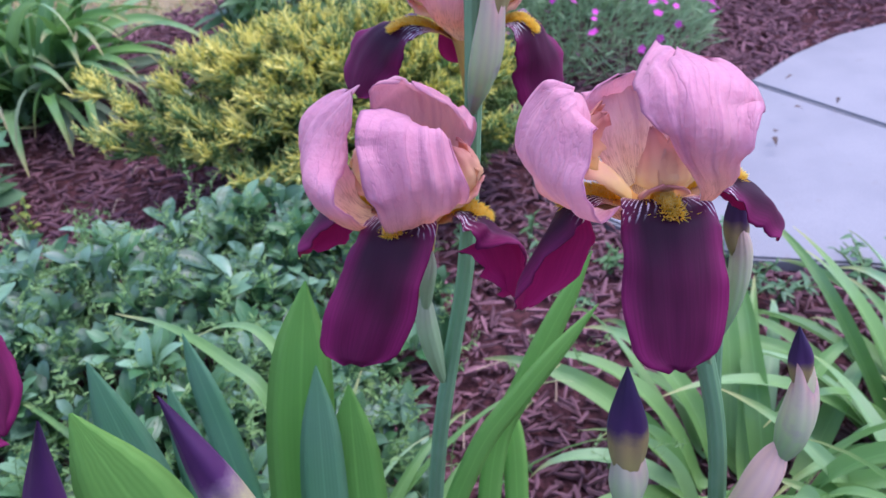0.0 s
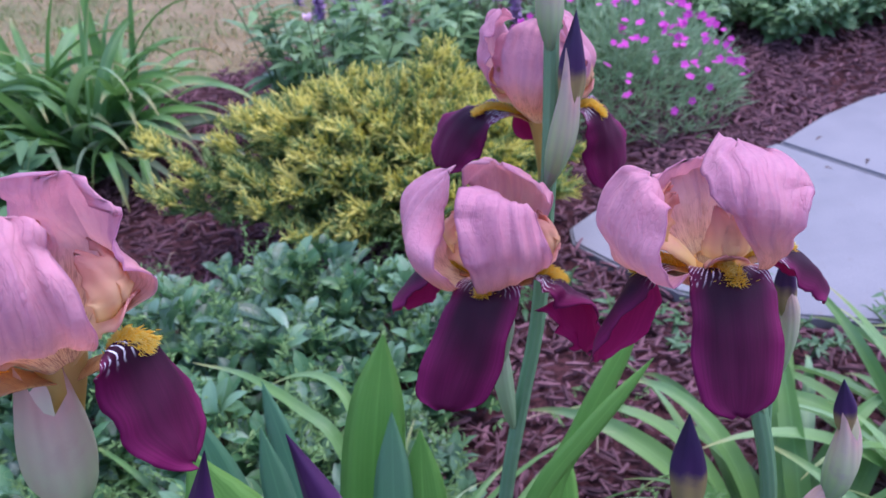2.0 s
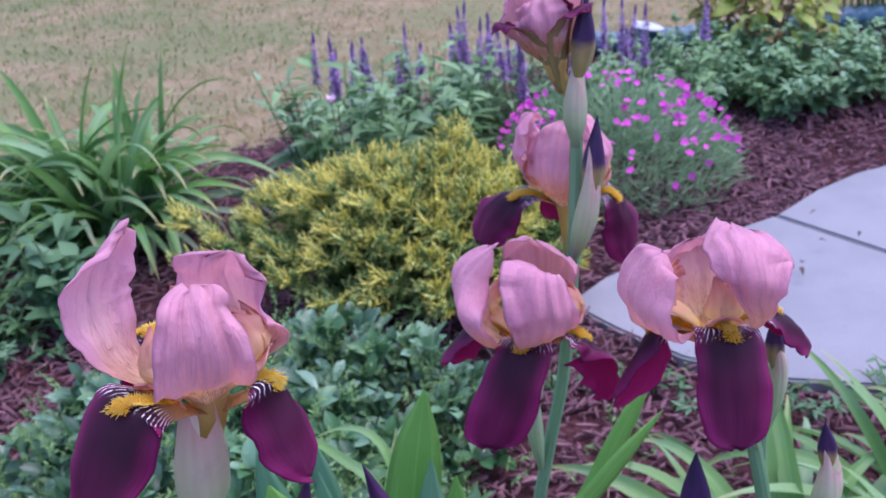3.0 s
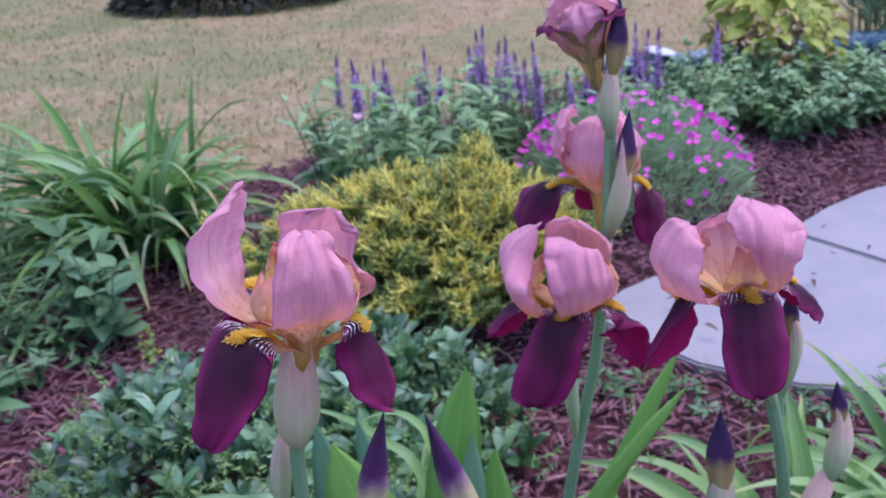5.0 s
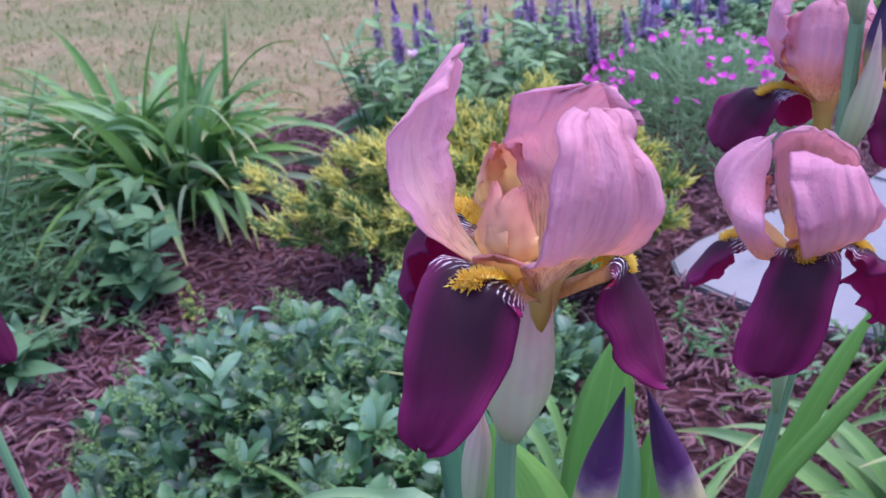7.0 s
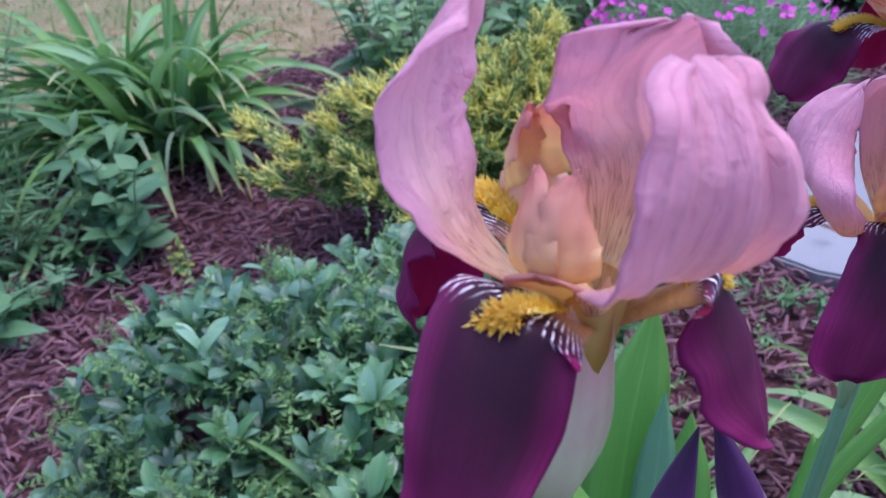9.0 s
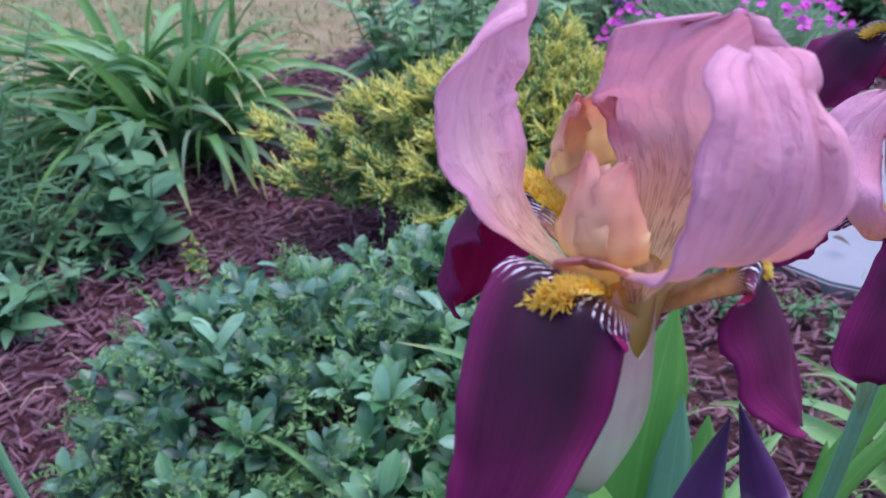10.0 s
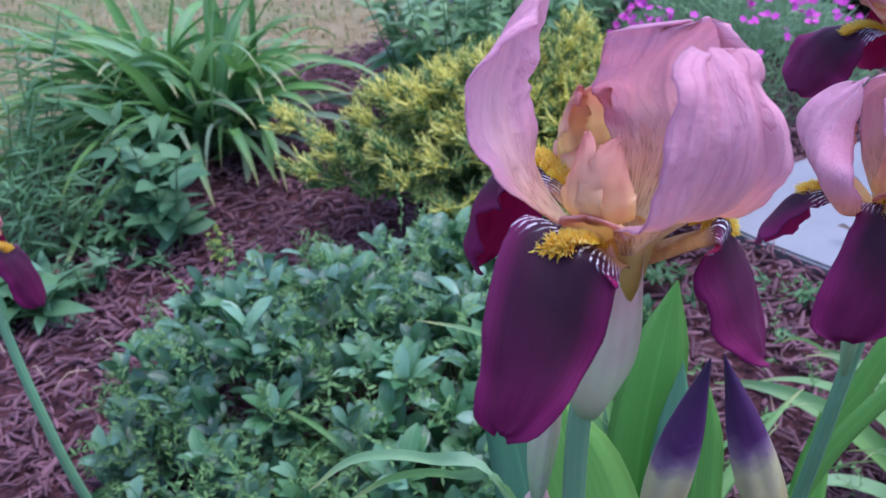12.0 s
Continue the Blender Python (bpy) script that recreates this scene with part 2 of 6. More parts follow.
def concrete_material():
    m, nt, N, L, bsdf = nodes_of("concrete")
    n1, n2, n3 = noise_node(N, L, 3.0, 5), noise_node(N, L, 160.0, 4), noise_node(N, L, 22.0, 3)
    col = mix(N, L, span(N, L, n1.outputs["Fac"], 0.3, 0.7), (0.195, 0.201, 0.205), (0.25, 0.254, 0.252))
    col = mix(N, L, span(N, L, n2.outputs["Fac"], 0.35, 0.7, 0.0, 0.4), col, (0.21, 0.21, 0.22))
    col = mix(N, L, span(N, L, n3.outputs["Fac"], 0.64, 0.74, 0.0, 0.6), col, (0.20, 0.185, 0.18))
    L.new(col, bsdf.inputs["Base Color"])
    bsdf.inputs["Roughness"].default_value = 0.85
    bump(N, L, bsdf, maths(N, L, "ADD", n2.outputs["Fac"], n3.outputs["Fac"]), 0.5, 0.002)
    return m


def ground_material():
    """Soil: dark red shredded bark bed, giving way to thin dry turf beyond the bed's edge."""
    m, nt, N, L, bsdf = nodes_of("ground_soil")
    fine, mid, big = noise_node(N, L, 60.0, 6, rough=0.7), noise_node(N, L, 9.0, 4), noise_node(N, L, 1.3, 3)
    bed = mix(N, L, span(N, L, fine.outputs["Fac"], 0.35, 0.65), (0.030, 0.012, 0.013), (0.11, 0.042, 0.045))
    turf = mix(N, L, span(N, L, mid.outputs["Fac"], 0.35, 0.65), (0.24, 0.185, 0.095), (0.32, 0.255, 0.14))
    turf = mix(N, L, span(N, L, fine.outputs["Fac"], 0.4, 0.7, 0.0, 0.6), turf, (0.17, 0.15, 0.08))
    turf = mix(N, L, span(N, L, big.outputs["Fac"], 0.40, 0.62, 0.0, 0.75), turf, (0.16, 0.185, 0.075))
    tc = N.new("ShaderNodeTexCoord")
    s = N.new("ShaderNodeSeparateXYZ")
    L.new(tc.outputs["Object"], s.inputs[0])
    # the bed's edge: a line that bends through (-1.9, 2.55), (-0.8, 3.6), (0.6, 4.3)
    lean = maths(N, L, "MULTIPLY_ADD", s.outputs[0], 0.72, maths(N, L, "MULTIPLY", maths(N, L, "MULTIPLY", s.outputs[0], s.outputs[0]), -0.13))
    edge = maths(N, L, "SUBTRACT", maths(N, L, "SUBTRACT", s.outputs[1], lean), 4.22)
    edge = maths(N, L, "ADD", edge, maths(N, L, "MULTIPLY", maths(N, L, "SUBTRACT", mid.outputs["Fac"], 0.5), 0.25))
    L.new(mix(N, L, span(N, L, edge, -0.04, 0.04), bed, turf), bsdf.inputs["Base Color"])
    bsdf.inputs["Roughness"].default_value = 0.95
    bsdf.inputs["Specular IOR Level"].default_value = 0.15
    bump(N, L, bsdf, fine.outputs["Fac"], 0.8, 0.012)
    return m


M_STD = standard_material()
M_STD_IN = standard_material("standard_petal_inner", True)
M_FALL = fall_material("fall_petal", (0.021, 0.0034, 0.0135), (0.195, 0.012, 0.082))
M_FALL_BACK = fall_material("fall_back", (0.44, 0.018, 0.115), (0.62, 0.03, 0.20), back=True)
M_BEARD = gradient_material("beard_hair", [(0.0, (1.0, 0.62, 0.02)), (0.6, (1.0, 0.74, 0.05)), (1.0, (1.0, 0.92, 0.36))], 0.7, 0.6, 2.0, 0.0, (0.97, 0.7, 0.12))
M_FURL = gradient_material("furled_petal", [(0.0, (0.34, 0.31, 0.08)), (0.42, (0.36, 0.29, 0.12)), (0.62, (0.30, 0.14, 0.12)), (0.75, (0.20, 0.03, 0.09)), (1.0, (0.12, 0.012, 0.07))], 0.55, 0.3, 5.0, 0.3, (0.10, 0.03, 0.05))
M_STYLE = gradient_material("style_arm", [(0.0, (0.96, 0.80, 0.30)), (0.40, (0.95, 0.79, 0.42)), (0.70, (0.90, 0.60, 0.42)), (1.0, (0.76, 0.38, 0.34))], 0.5, 0.55, 2.0, 0.30, (0.80, 0.50, 0.42))
M_CREST = gradient_material("style_crest", [(0.0, (0.96, 0.82, 0.40)), (0.32, (0.95, 0.74, 0.42)), (0.66, (0.86, 0.54, 0.38)), (1.0, (0.68, 0.30, 0.28))], 0.5, 0.6, 3.0, 0.45, (0.62, 0.30, 0.22))
M_TUBE = gradient_material("flower_tube", [(0.0, (0.33, 0.40, 0.14)), (0.35, (0.70, 0.56, 0.15)), (1.0, (0.92, 0.64, 0.22))], 0.5, 0.45, 3.0, 0.12, (0.52, 0.28, 0.12))
M_STEM = gradient_material("iris_stem", [(0.0, (0.10, 0.20, 0.09)), (0.6, (0.13, 0.29, 0.13)), (1.0, (0.16, 0.30, 0.14))], 0.5, 0.0, 8.0, 0.12, (0.22, 0.34, 0.22))
M_SPATHE = gradient_material("spathe", [(0.0, (0.24, 0.42, 0.20)), (0.35, (0.44, 0.60, 0.29)), (0.6, (0.56, 0.60, 0.36)), (0.85, (0.66, 0.54, 0.40)), (1.0, (0.80, 0.52, 0.42))], 0.55, 0.4, 9.0, 0.55, (0.40, 0.30, 0.36))
M_SPATHE_CREAM = gradient_material("spathe_cream", [(0.0, (0.34, 0.52, 0.26)), (0.40, (0.62, 0.70, 0.42)), (0.75, (0.80, 0.75, 0.56)), (1.0, (0.86, 0.60, 0.52))], 0.6, 0.5, 11.0, 0.35, (0.64, 0.50, 0.40))
M_SPATHE_GREEN = gradient_material("spathe_green", [(0.0, (0.26, 0.42, 0.20)), (0.6, (0.40, 0.56, 0.30)), (1.0, (0.58, 0.62, 0.42))], 0.55, 0.35, 9.0, 0.1, (0.36, 0.48, 0.26))
M_SPATHE_DRY = gradient_material("spathe_dry", [(0.0, (0.55, 0.60, 0.32)), (0.3, (0.76, 0.67, 0.46)), (0.7, (0.83, 0.62, 0.50)), (1.0, (0.80, 0.50, 0.38))], 0.6, 0.4, 10.0, 0.55, (0.56, 0.38, 0.44))
M_BUD = gradient_material("bud", [(0.0, (0.30, 0.28, 0.08)), (0.38, (0.28, 0.21, 0.08)), (0.52, (0.055, 0.022, 0.075)), (1.0, (0.022, 0.012, 0.045))], 0.5, 0.05, 5.0, 0.1, (0.03, 0.02, 0.06))
M_BUD_VIOLET = gradient_material("bud_violet", [(0.0, (0.30, 0.22, 0.08)), (0.25, (0.40, 0.33, 0.13)), (0.44, (0.46, 0.42, 0.21)), (0.55, (0.21, 0.13, 0.19)), (0.64, (0.085, 0.026, 0.095)), (1.0, (0.028, 0.011, 0.042))], 0.5, 0.1, 5.0, 0.1, (0.06, 0.02, 0.09))
M_IRIS_LEAF = leaf_material("iris_leaf", (0.13, 0.35, 0.07), (0.27, 0.56, 0.12), False, 0.3, 0.42, None, None, 26.0)
M_IRIS_LEAF_BLUE = leaf_material("iris_leaf_bluish", (0.10, 0.29, 0.14), (0.18, 0.42, 0.20), False, 0.25, 0.42, None, (0.20, 0.36, 0.24), 26.0)
M_DAYLILY = leaf_material("daylily_leaf", (0.042, 0.140, 0.036), (0.20, 0.40, 0.080), False, 0.3, 0.42, (0.40, 0.38, 0.14), (0.19, 0.32, 0.19), 22.0)
M_DAYLILY_DRY = leaf_material("withered_daylily_leaf", (0.11, 0.19, 0.09), (0.25, 0.34, 0.19), False, 0.3, 0.6, (0.42, 0.36, 0.18), (0.25, 0.33, 0.24), 22.0)
M_DAYLILY_PALE = leaf_material("young_daylily_leaf", (0.085, 0.215, 0.05), (0.25, 0.45, 0.13), False, 0.35, 0.42, (0.42, 0.43, 0.16), (0.26, 0.40, 0.26), 22.0)
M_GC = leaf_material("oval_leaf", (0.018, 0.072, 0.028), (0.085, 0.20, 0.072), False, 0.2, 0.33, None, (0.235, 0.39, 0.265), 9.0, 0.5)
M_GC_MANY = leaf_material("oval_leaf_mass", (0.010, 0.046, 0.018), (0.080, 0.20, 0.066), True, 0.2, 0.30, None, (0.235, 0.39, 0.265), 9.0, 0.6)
M_SPOON = leaf_material("spoon_leaf", (0.032, 0.125, 0.042), (0.13, 0.29, 0.10), True, 0.25, 0.36, None, (0.26, 0.43, 0.29), 9.0, 0.45)
M_VETCH = leaf_material("vetch_leaf", (0.085, 0.20, 0.06), (0.24, 0.40, 0.12), True, 0.3, 0.5, None, None, 9.0)
M_WEED = leaf_material("weed_leaf", (0.04, 0.125, 0.045), (0.13, 0.27, 0.09), True, 0.3, 0.5, None, (0.16, 0.28, 0.17), 9.0)
M_SILVER = leaf_material("silvery_leaf", (0.045, 0.135, 0.05), (0.14, 0.28, 0.11), True, 0.25, 0.6, None, (0.18, 0.32, 0.20), 9.0)
M_SALVIA_LEAF = leaf_material("salvia_leaf", (0.10, 0.22, 0.08), (0.28, 0.47, 0.18), True, 0.3, 0.55, None, (0.24, 0.34, 0.24), 9.0)
M_PINK_LEAF = leaf_material("dianthus_leaf", (0.13, 0.26, 0.11), (0.33, 0.48, 0.25), True, 0.25, 0.6, None, None, 5.0)
M_SHRUB = leaf_material("green_shrub_leaf", (0.10, 0.23, 0.085), (0.27, 0.46, 0.19), True, 0.3, 0.5, None, (0.20, 0.34, 0.23), 9.0)
M_GOLD = leaf_material("golden_leaf", (0.17, 0.27, 0.04), (0.46, 0.54, 0.10), True, 0.35, 0.5, (0.7, 0.42, 0.14), None, 9.0)
M_RUST = leaf_material("rusty_leaf", (0.168, 0.098, 0.049), (0.364, 0.28, 0.112), True, 0.3, 0.55)
M_GRASS_DRY = plain_material("dry_grass", (0.26, 0.19, 0.080), (0.46, 0.355, 0.165), 5.0, 0.8, True, 0.3)
M_GRASS_GREEN = plain_material("green_grass", (0.12, 0.175, 0.05), (0.24, 0.30, 0.10), 5.0, 0.7, True, 0.3)
M_CHIP = plain_material("bark_shred", (0.056, 0.027, 0.032), (0.235, 0.118, 0.130), 90.0, 0.85, True, 0.0, 0.002, 0.2)
M_CHIP_ONE = plain_material("bark_shred_single", (0.050, 0.022, 0.025), (0.225, 0.105, 0.112), 90.0, 0.85, False, 0.0, 0.002, 0.2)
M_WOOD = plain_material("bark", (0.06, 0.035, 0.025), (0.16, 0.10, 0.07), 60.0, 0.9, None, 0.0, 0.003)
M_GREEN_STALK = plain_material("green_stalk", (0.10, 0.18, 0.06), (0.20, 0.30, 0.12), 30.0, 0.6, None, 0.1)
M_PURPLE = plain_material("salvia_floret", (0.27, 0.13, 0.33), (0.60, 0.42, 0.66), 50.0, 0.6, True, 0.25)
M_PURPLE_TIP = plain_material("salvia_bud", (0.07, 0.03, 0.13), (0.16, 0.07, 0.24), 50.0, 0.6, True, 0.1)
M_MAGENTA = plain_material("magenta_petal", (0.55, 0.05, 0.39), (0.78, 0.11, 0.55), 60.0, 0.5, False, 0.3)
M_PALE_PINK = plain_material("pale_pink_petal", (0.75, 0.50, 0.62), (0.85, 0.66, 0.74), 60.0, 0.5, None, 0.3)
M_CONCRETE = concrete_material()
M_SOIL = ground_material()
M_TEAL = plain_material("teal_plastic", (0.012, 0.06, 0.07), (0.03, 0.11, 0.12), 8.0, 0.3, None, 0.0, 0.0, 0.5)
M_BLUE = plain_material("blue_plastic", (0.03, 0.10, 0.13), (0.07, 0.17, 0.20), 8.0, 0.3, None, 0.0, 0.0, 0.5)


def juniper_material():
    m, nt, N, L, bsdf = nodes_of("juniper_scale")
    tc, u, v = uv_of(N, L)
    n = noise_node(N, L, 7.0, 3)
    rnd = random_of(N, True)
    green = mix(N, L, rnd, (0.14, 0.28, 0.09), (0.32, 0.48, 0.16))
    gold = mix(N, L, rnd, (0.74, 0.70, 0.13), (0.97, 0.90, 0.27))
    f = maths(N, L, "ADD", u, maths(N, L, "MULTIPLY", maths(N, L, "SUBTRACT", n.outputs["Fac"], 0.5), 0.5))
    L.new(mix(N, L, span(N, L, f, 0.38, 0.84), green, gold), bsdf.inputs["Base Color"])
    bsdf.inputs["Roughness"].default_value = 0.6
    thin(N, L, bsdf, nt, mix(N, L, span(N, L, f, 0.38, 0.84), green, gold), 0.5)
    return m


M_JUNIPER = juniper_material()


# ---- building helpers ----
RNG = np.random.default_rng(7)


def spline(points, n):
    """n points on a smooth curve through the given ones (any number of columns)."""
    p = np.asarray(points, float)
    if p.ndim == 1:
        p = p[:, None]
    m = np.gradient(p, axis=0)
    t = np.linspace(0, len(p) - 1, n)
    i = np.minimum(t.astype(int), len(p) - 2)
    f = (t - i)[:, None]
    a, b, ma, mb = p[i], p[i + 1], m[i], m[i + 1]
    return (2 * f**3 - 3 * f**2 + 1) * a + (f**3 - 2 * f**2 + f) * ma + (-2 * f**3 + 3 * f**2) * b + (f**3 - f**2) * mb


def unit(v):
    return v / np.maximum(np.linalg.norm(v, axis=-1, keepdims=True), 1e-9)


def grid_faces(nu, nv, wrap=False):
    i, j = np.meshgrid(np.arange(nu - 1), np.arange(nv if wrap else nv - 1), indexing="ij")
    k = (j + 1) % nv
    return np.stack([i * nv + j, i * nv + k, (i + 1) * nv + k, (i + 1) * nv + j], -1).reshape(-1, 4)


def quad_mesh(name, V, Q, UV=None, material=None, smooth=True):
    """A mesh of quads from arrays."""
    V, Q = np.asarray(V, float), np.asarray(Q, int)
    me = bpy.data.meshes.new(name)
    me.vertices.add(len(V))
    me.vertices.foreach_set("co", V.ravel())
    me.loops.add(Q.size)
    me.loops.foreach_set("vertex_index", Q.ravel().astype(np.int32))
    me.polygons.add(len(Q))
    me.polygons.foreach_set("loop_start", np.arange(0, Q.size, 4, dtype=np.int32))
    if UV is not None:
        me.uv_layers.new(name="UVMap").data.foreach_set("uv", np.asarray(UV, float)[Q.ravel()].ravel().astype(np.float32))
    me.polygons.foreach_set("use_smooth", np.full(len(Q), smooth))
    me.update(calc_edges=True)
    if material:
        me.materials.append(material)
    return me


class Soup:
    """Gathers many small pieces into one mesh."""

    def __init__(self):
        self.V, self.Q, self.UV, self.n = [], [], [], 0

    def add(self, V, Q, UV):
        self.V.append(V), self.Q.append(np.asarray(Q) + self.n), self.UV.append(UV)
        self.n += len(V)

    def many(self, shape, turns, places):
        V, Q, UV = shape
        n = len(places)
        if not n:
            return
        W = np.einsum("nij,vj->nvi", turns, V) + np.asarray(places)[:, None, :]
        self.add(W.reshape(-1, 3), (Q[None] + (np.arange(n) * len(V))[:, None, None]).reshape(-1, 4), np.tile(UV, (n, 1)))

    def mesh(self, name, material, smooth=True):
        return quad_mesh(name, np.concatenate(self.V), np.concatenate(self.Q), np.concatenate(self.UV), material, smooth)


def turns_of(az, pitch, roll, size):
    """Rotation matrices for pieces whose length runs along x: heading, upward pitch, roll and size, all arrays."""
    az, pitch, roll = np.radians(az), np.radians(pitch), np.radians(roll)
    x = np.stack([np.cos(az) * np.cos(pitch), np.sin(az) * np.cos(pitch), np.sin(pitch)], -1)
    y0 = np.stack([-np.sin(az), np.cos(az), np.zeros_like(az)], -1)
    z0 = np.cross(x, y0)
    y = y0 * np.cos(roll)[:, None] + z0 * np.sin(roll)[:, None]
    z = np.cross(x, y)
    s = np.asarray(size, float)
    if s.ndim == 1:
        s = np.repeat(s[:, None], 3, 1)
    return np.stack([x * s[:, :1], y * s[:, 1:2], z * s[:, 2:3]], -1)


def thing(name, place, label, category, group="", kind=""):
    ob = new(name)
    ob.location = place
    ob.empty_display_size = 0.05
    return tagged(ob, label, category, group, kind)


def part(name, me, parent, label="", place=None):
    ob = new(name, me)
    ob.parent = parent
    if place is not None:
        ob.location = place
    return tagged(ob, label)


def tube(points, radii, sides=8, n=None, flat=1.0):
    """A round stem through points; returns vertices, quads, uv."""
    n = n or 3 * len(points)
    P, R = spline(points, n), spline(radii, n)[:, 0]
    T = unit(np.gradient(P, axis=0))
    ref = np.array([1.0, 0.02, 0.0]) if abs(T[n // 2, 0]) < 0.8 else np.array([0.0, 1.0, 0.0])
    A = unit(np.cross(T, ref))
    B = np.cross(T, A)
    th = np.linspace(0, 2 * np.pi, sides, endpoint=False)
    V = P[:, None] + R[:, None, None] * (np.cos(th)[None, :, None] * A[:, None] + flat * np.sin(th)[None, :, None] * B[:, None])
    U, W = np.meshgrid(np.linspace(0, 1, n), np.linspace(0, 1, sides), indexing="ij")
    return V.reshape(-1, 3), grid_faces(n, sides, True), np.stack([U, W], -1).reshape(-1, 2)


def blade(points, widths, fold=0.35, face=None, n=14, twist=0.0, thick=0.0):
    """A strap or sword leaf along points; face: the way its flat side looks. fold: how far the edges stand up."""
    P, W = spline(points, n), spline(widths, n)[:, 0]
    T = unit(np.gradient(P, axis=0))
    if face is None:
        h = np.array([P[-1, 0] - P[0, 0], P[-1, 1] - P[0, 1], 0.0])
        h = h if np.linalg.norm(h) > 1e-4 else np.array([1.0, 0, 0])
        S = np.tile(unit(np.cross(h, [0, 0, 1])), (n, 1))
    else:
        S = unit(np.cross(T, np.asarray(face, float)))
    N = unit(np.cross(S, T))
    if twist:
        a = np.linspace(0, np.radians(twist), n)[:, None]
        S, N = S * np.cos(a) + N * np.sin(a), N * np.cos(a) - S * np.sin(a)
    if thick:
        # lens section, as sword leaves have
        ring = [(-1, 0), (-0.5, 0.8), (0, 1), (0.5, 0.8), (1, 0), (0.5, -0.8), (0, -1), (-0.5, -0.8)]
        V = np.stack([P + S * (W * a)[:, None] + N * (thick * b * np.minimum(1, W / max(W) * 1.5))[:, None] for a, b in ring], 1)
        U = np.stack([np.stack([np.linspace(0, 1, n), np.full(n, 0.5 + a / 2)], -1) for a, b in ring], 1)
        return V.reshape(-1, 3), grid_faces(n, 8, True), U.reshape(-1, 2)
    cols = np.linspace(-1, 1, 5)
    V = np.stack([P + S * (W * c)[:, None] + N * (fold * W * abs(c) ** 1.3)[:, None] for c in cols], 1)
    U = np.stack([np.stack([np.linspace(0, 1, n), np.full(n, 0.5 + c / 2)], -1) for c in cols], 1)
    return V.reshape(-1, 3), grid_faces(n, 5), U.reshape(-1, 2)


def arch(base, az, length, lean, droop, n=9, power=1.6, sway=0.0):
    """Spine of a leaf that leaves the ground at lean degrees off upright and bends over by droop more."""
    s = np.linspace(0, 1, n)
    th = np.radians(lean + droop * s**power)
    a = np.radians(az + sway * s)
    step = length / (n - 1)
    d = np.stack([np.sin(th) * np.cos(a), np.sin(th) * np.sin(a), np.cos(th)], -1) * step
    return np.asarray(base, float) + np.concatenate([np.zeros((1, 3)), np.cumsum(d[:-1], 0)])


def leaf_shape(width=0.3, nu=6, cup=0.25, droop=0.25, stalk=0.0, blunt=0.6):
    """A leaf of length 1 along x: pointed or rounded, cupped, drooping."""
    u = np.linspace(0, 1, nu)
    w = width * np.sin(np.pi * np.clip(u, 0.02, 0.985) ** blunt) ** 0.8
    if stalk:
        w = np.where(u < stalk, 0.03, w)
    cols = np.array([-1, 0, 1.0])
    V = np.stack([np.stack([u, w * c, -droop * u**2 + cup * w * abs(c)], -1) for c in cols], 1)
    U = np.stack([np.stack([u, np.full(nu, 0.5 + c / 2)], -1) for c in cols], 1)
    return V.reshape(-1, 3), grid_faces(nu, 3), U.reshape(-1, 2)


def needle_shape(r=0.12, sides=3):
    """A thin tapering shoot of length 1 along x."""
    u = np.array([0, 0.45, 1.0])
    R = r * np.array([0.8, 1.0, 0.12])
    th = np.linspace(0, 2 * np.pi, sides, endpoint=False)
    V = np.stack([np.stack([np.full(sides, a), b * np.cos(th), b * np.sin(th)], -1) for a, b in zip(u, R)]).reshape(-1, 3)
    U = np.stack([np.stack([np.full(sides, a), th / 6.28], -1) for a in u]).reshape(-1, 2)
    return V, grid_faces(3, sides, True), U


def value_noise(x, y, scale, seed=0):
    return np.array([noise.noise(Vector((a * scale + seed, b * scale - seed, seed * 0.37))) for a, b in zip(np.ravel(x), np.ravel(y))]).reshape(np.shape(x))


# ---- setting: ground, walk ----
def bed_edge(x):
    return 4.22 + 0.72 * x - 0.13 * x * x


gx, gy = np.meshgrid(np.concatenate([[-400, -60, -15, -6], np.linspace(-3, 3, 61), [6, 15, 60, 400]]),
                     np.concatenate([[-400, -60, -15, -4, -1], np.linspace(0, 7, 71), [9, 15, 60, 400]]), indexing="ij")
gz = 0.012 * value_noise(gx, gy, 2.3, 3) + 0.008 * value_noise(gx, gy, 6.0, 5) - 0.012
gz = np.where((np.abs(gx) > 8) | (gy > 10) | (gy < -2), -0.012, gz)
near_walk = np.clip((gx + 0.1) / 0.15, 0, 1) * np.clip((gy - 1.4) / 0.1, 0, 1) * np.clip((3.4 - gy) / 0.1, 0, 1)
gz -= 0.012 * near_walk
ground = new("ground", quad_mesh("ground", np.stack([gx, gy, gz], -1).reshape(-1, 3), grid_faces(*gx.shape)[:, ::-1], None, M_SOIL))
tagged(ground, "dark red shredded bark bed meeting dry patchy turf", "ground", kind="structure")

# the walk ends in a rounded tongue; a tooled joint splits it into two slabs
WALK = [(0.085, 2.04), (0.16, 2.14), (0.28, 2.24), (0.47, 2.36), (0.685, 2.50), (0.84, 2.67), (1.0, 2.80), (1.2, 2.90), (1.6, 3.04), (2.4, 3.2), (4.0, 3.4),
        (4.0, 0.4), (2.6, 0.75), (1.5, 1.30), (1.05, 1.52), (0.77, 1.62), (0.52, 1.655), (0.31, 1.75), (0.17, 1.88), (0.09, 1.97)]


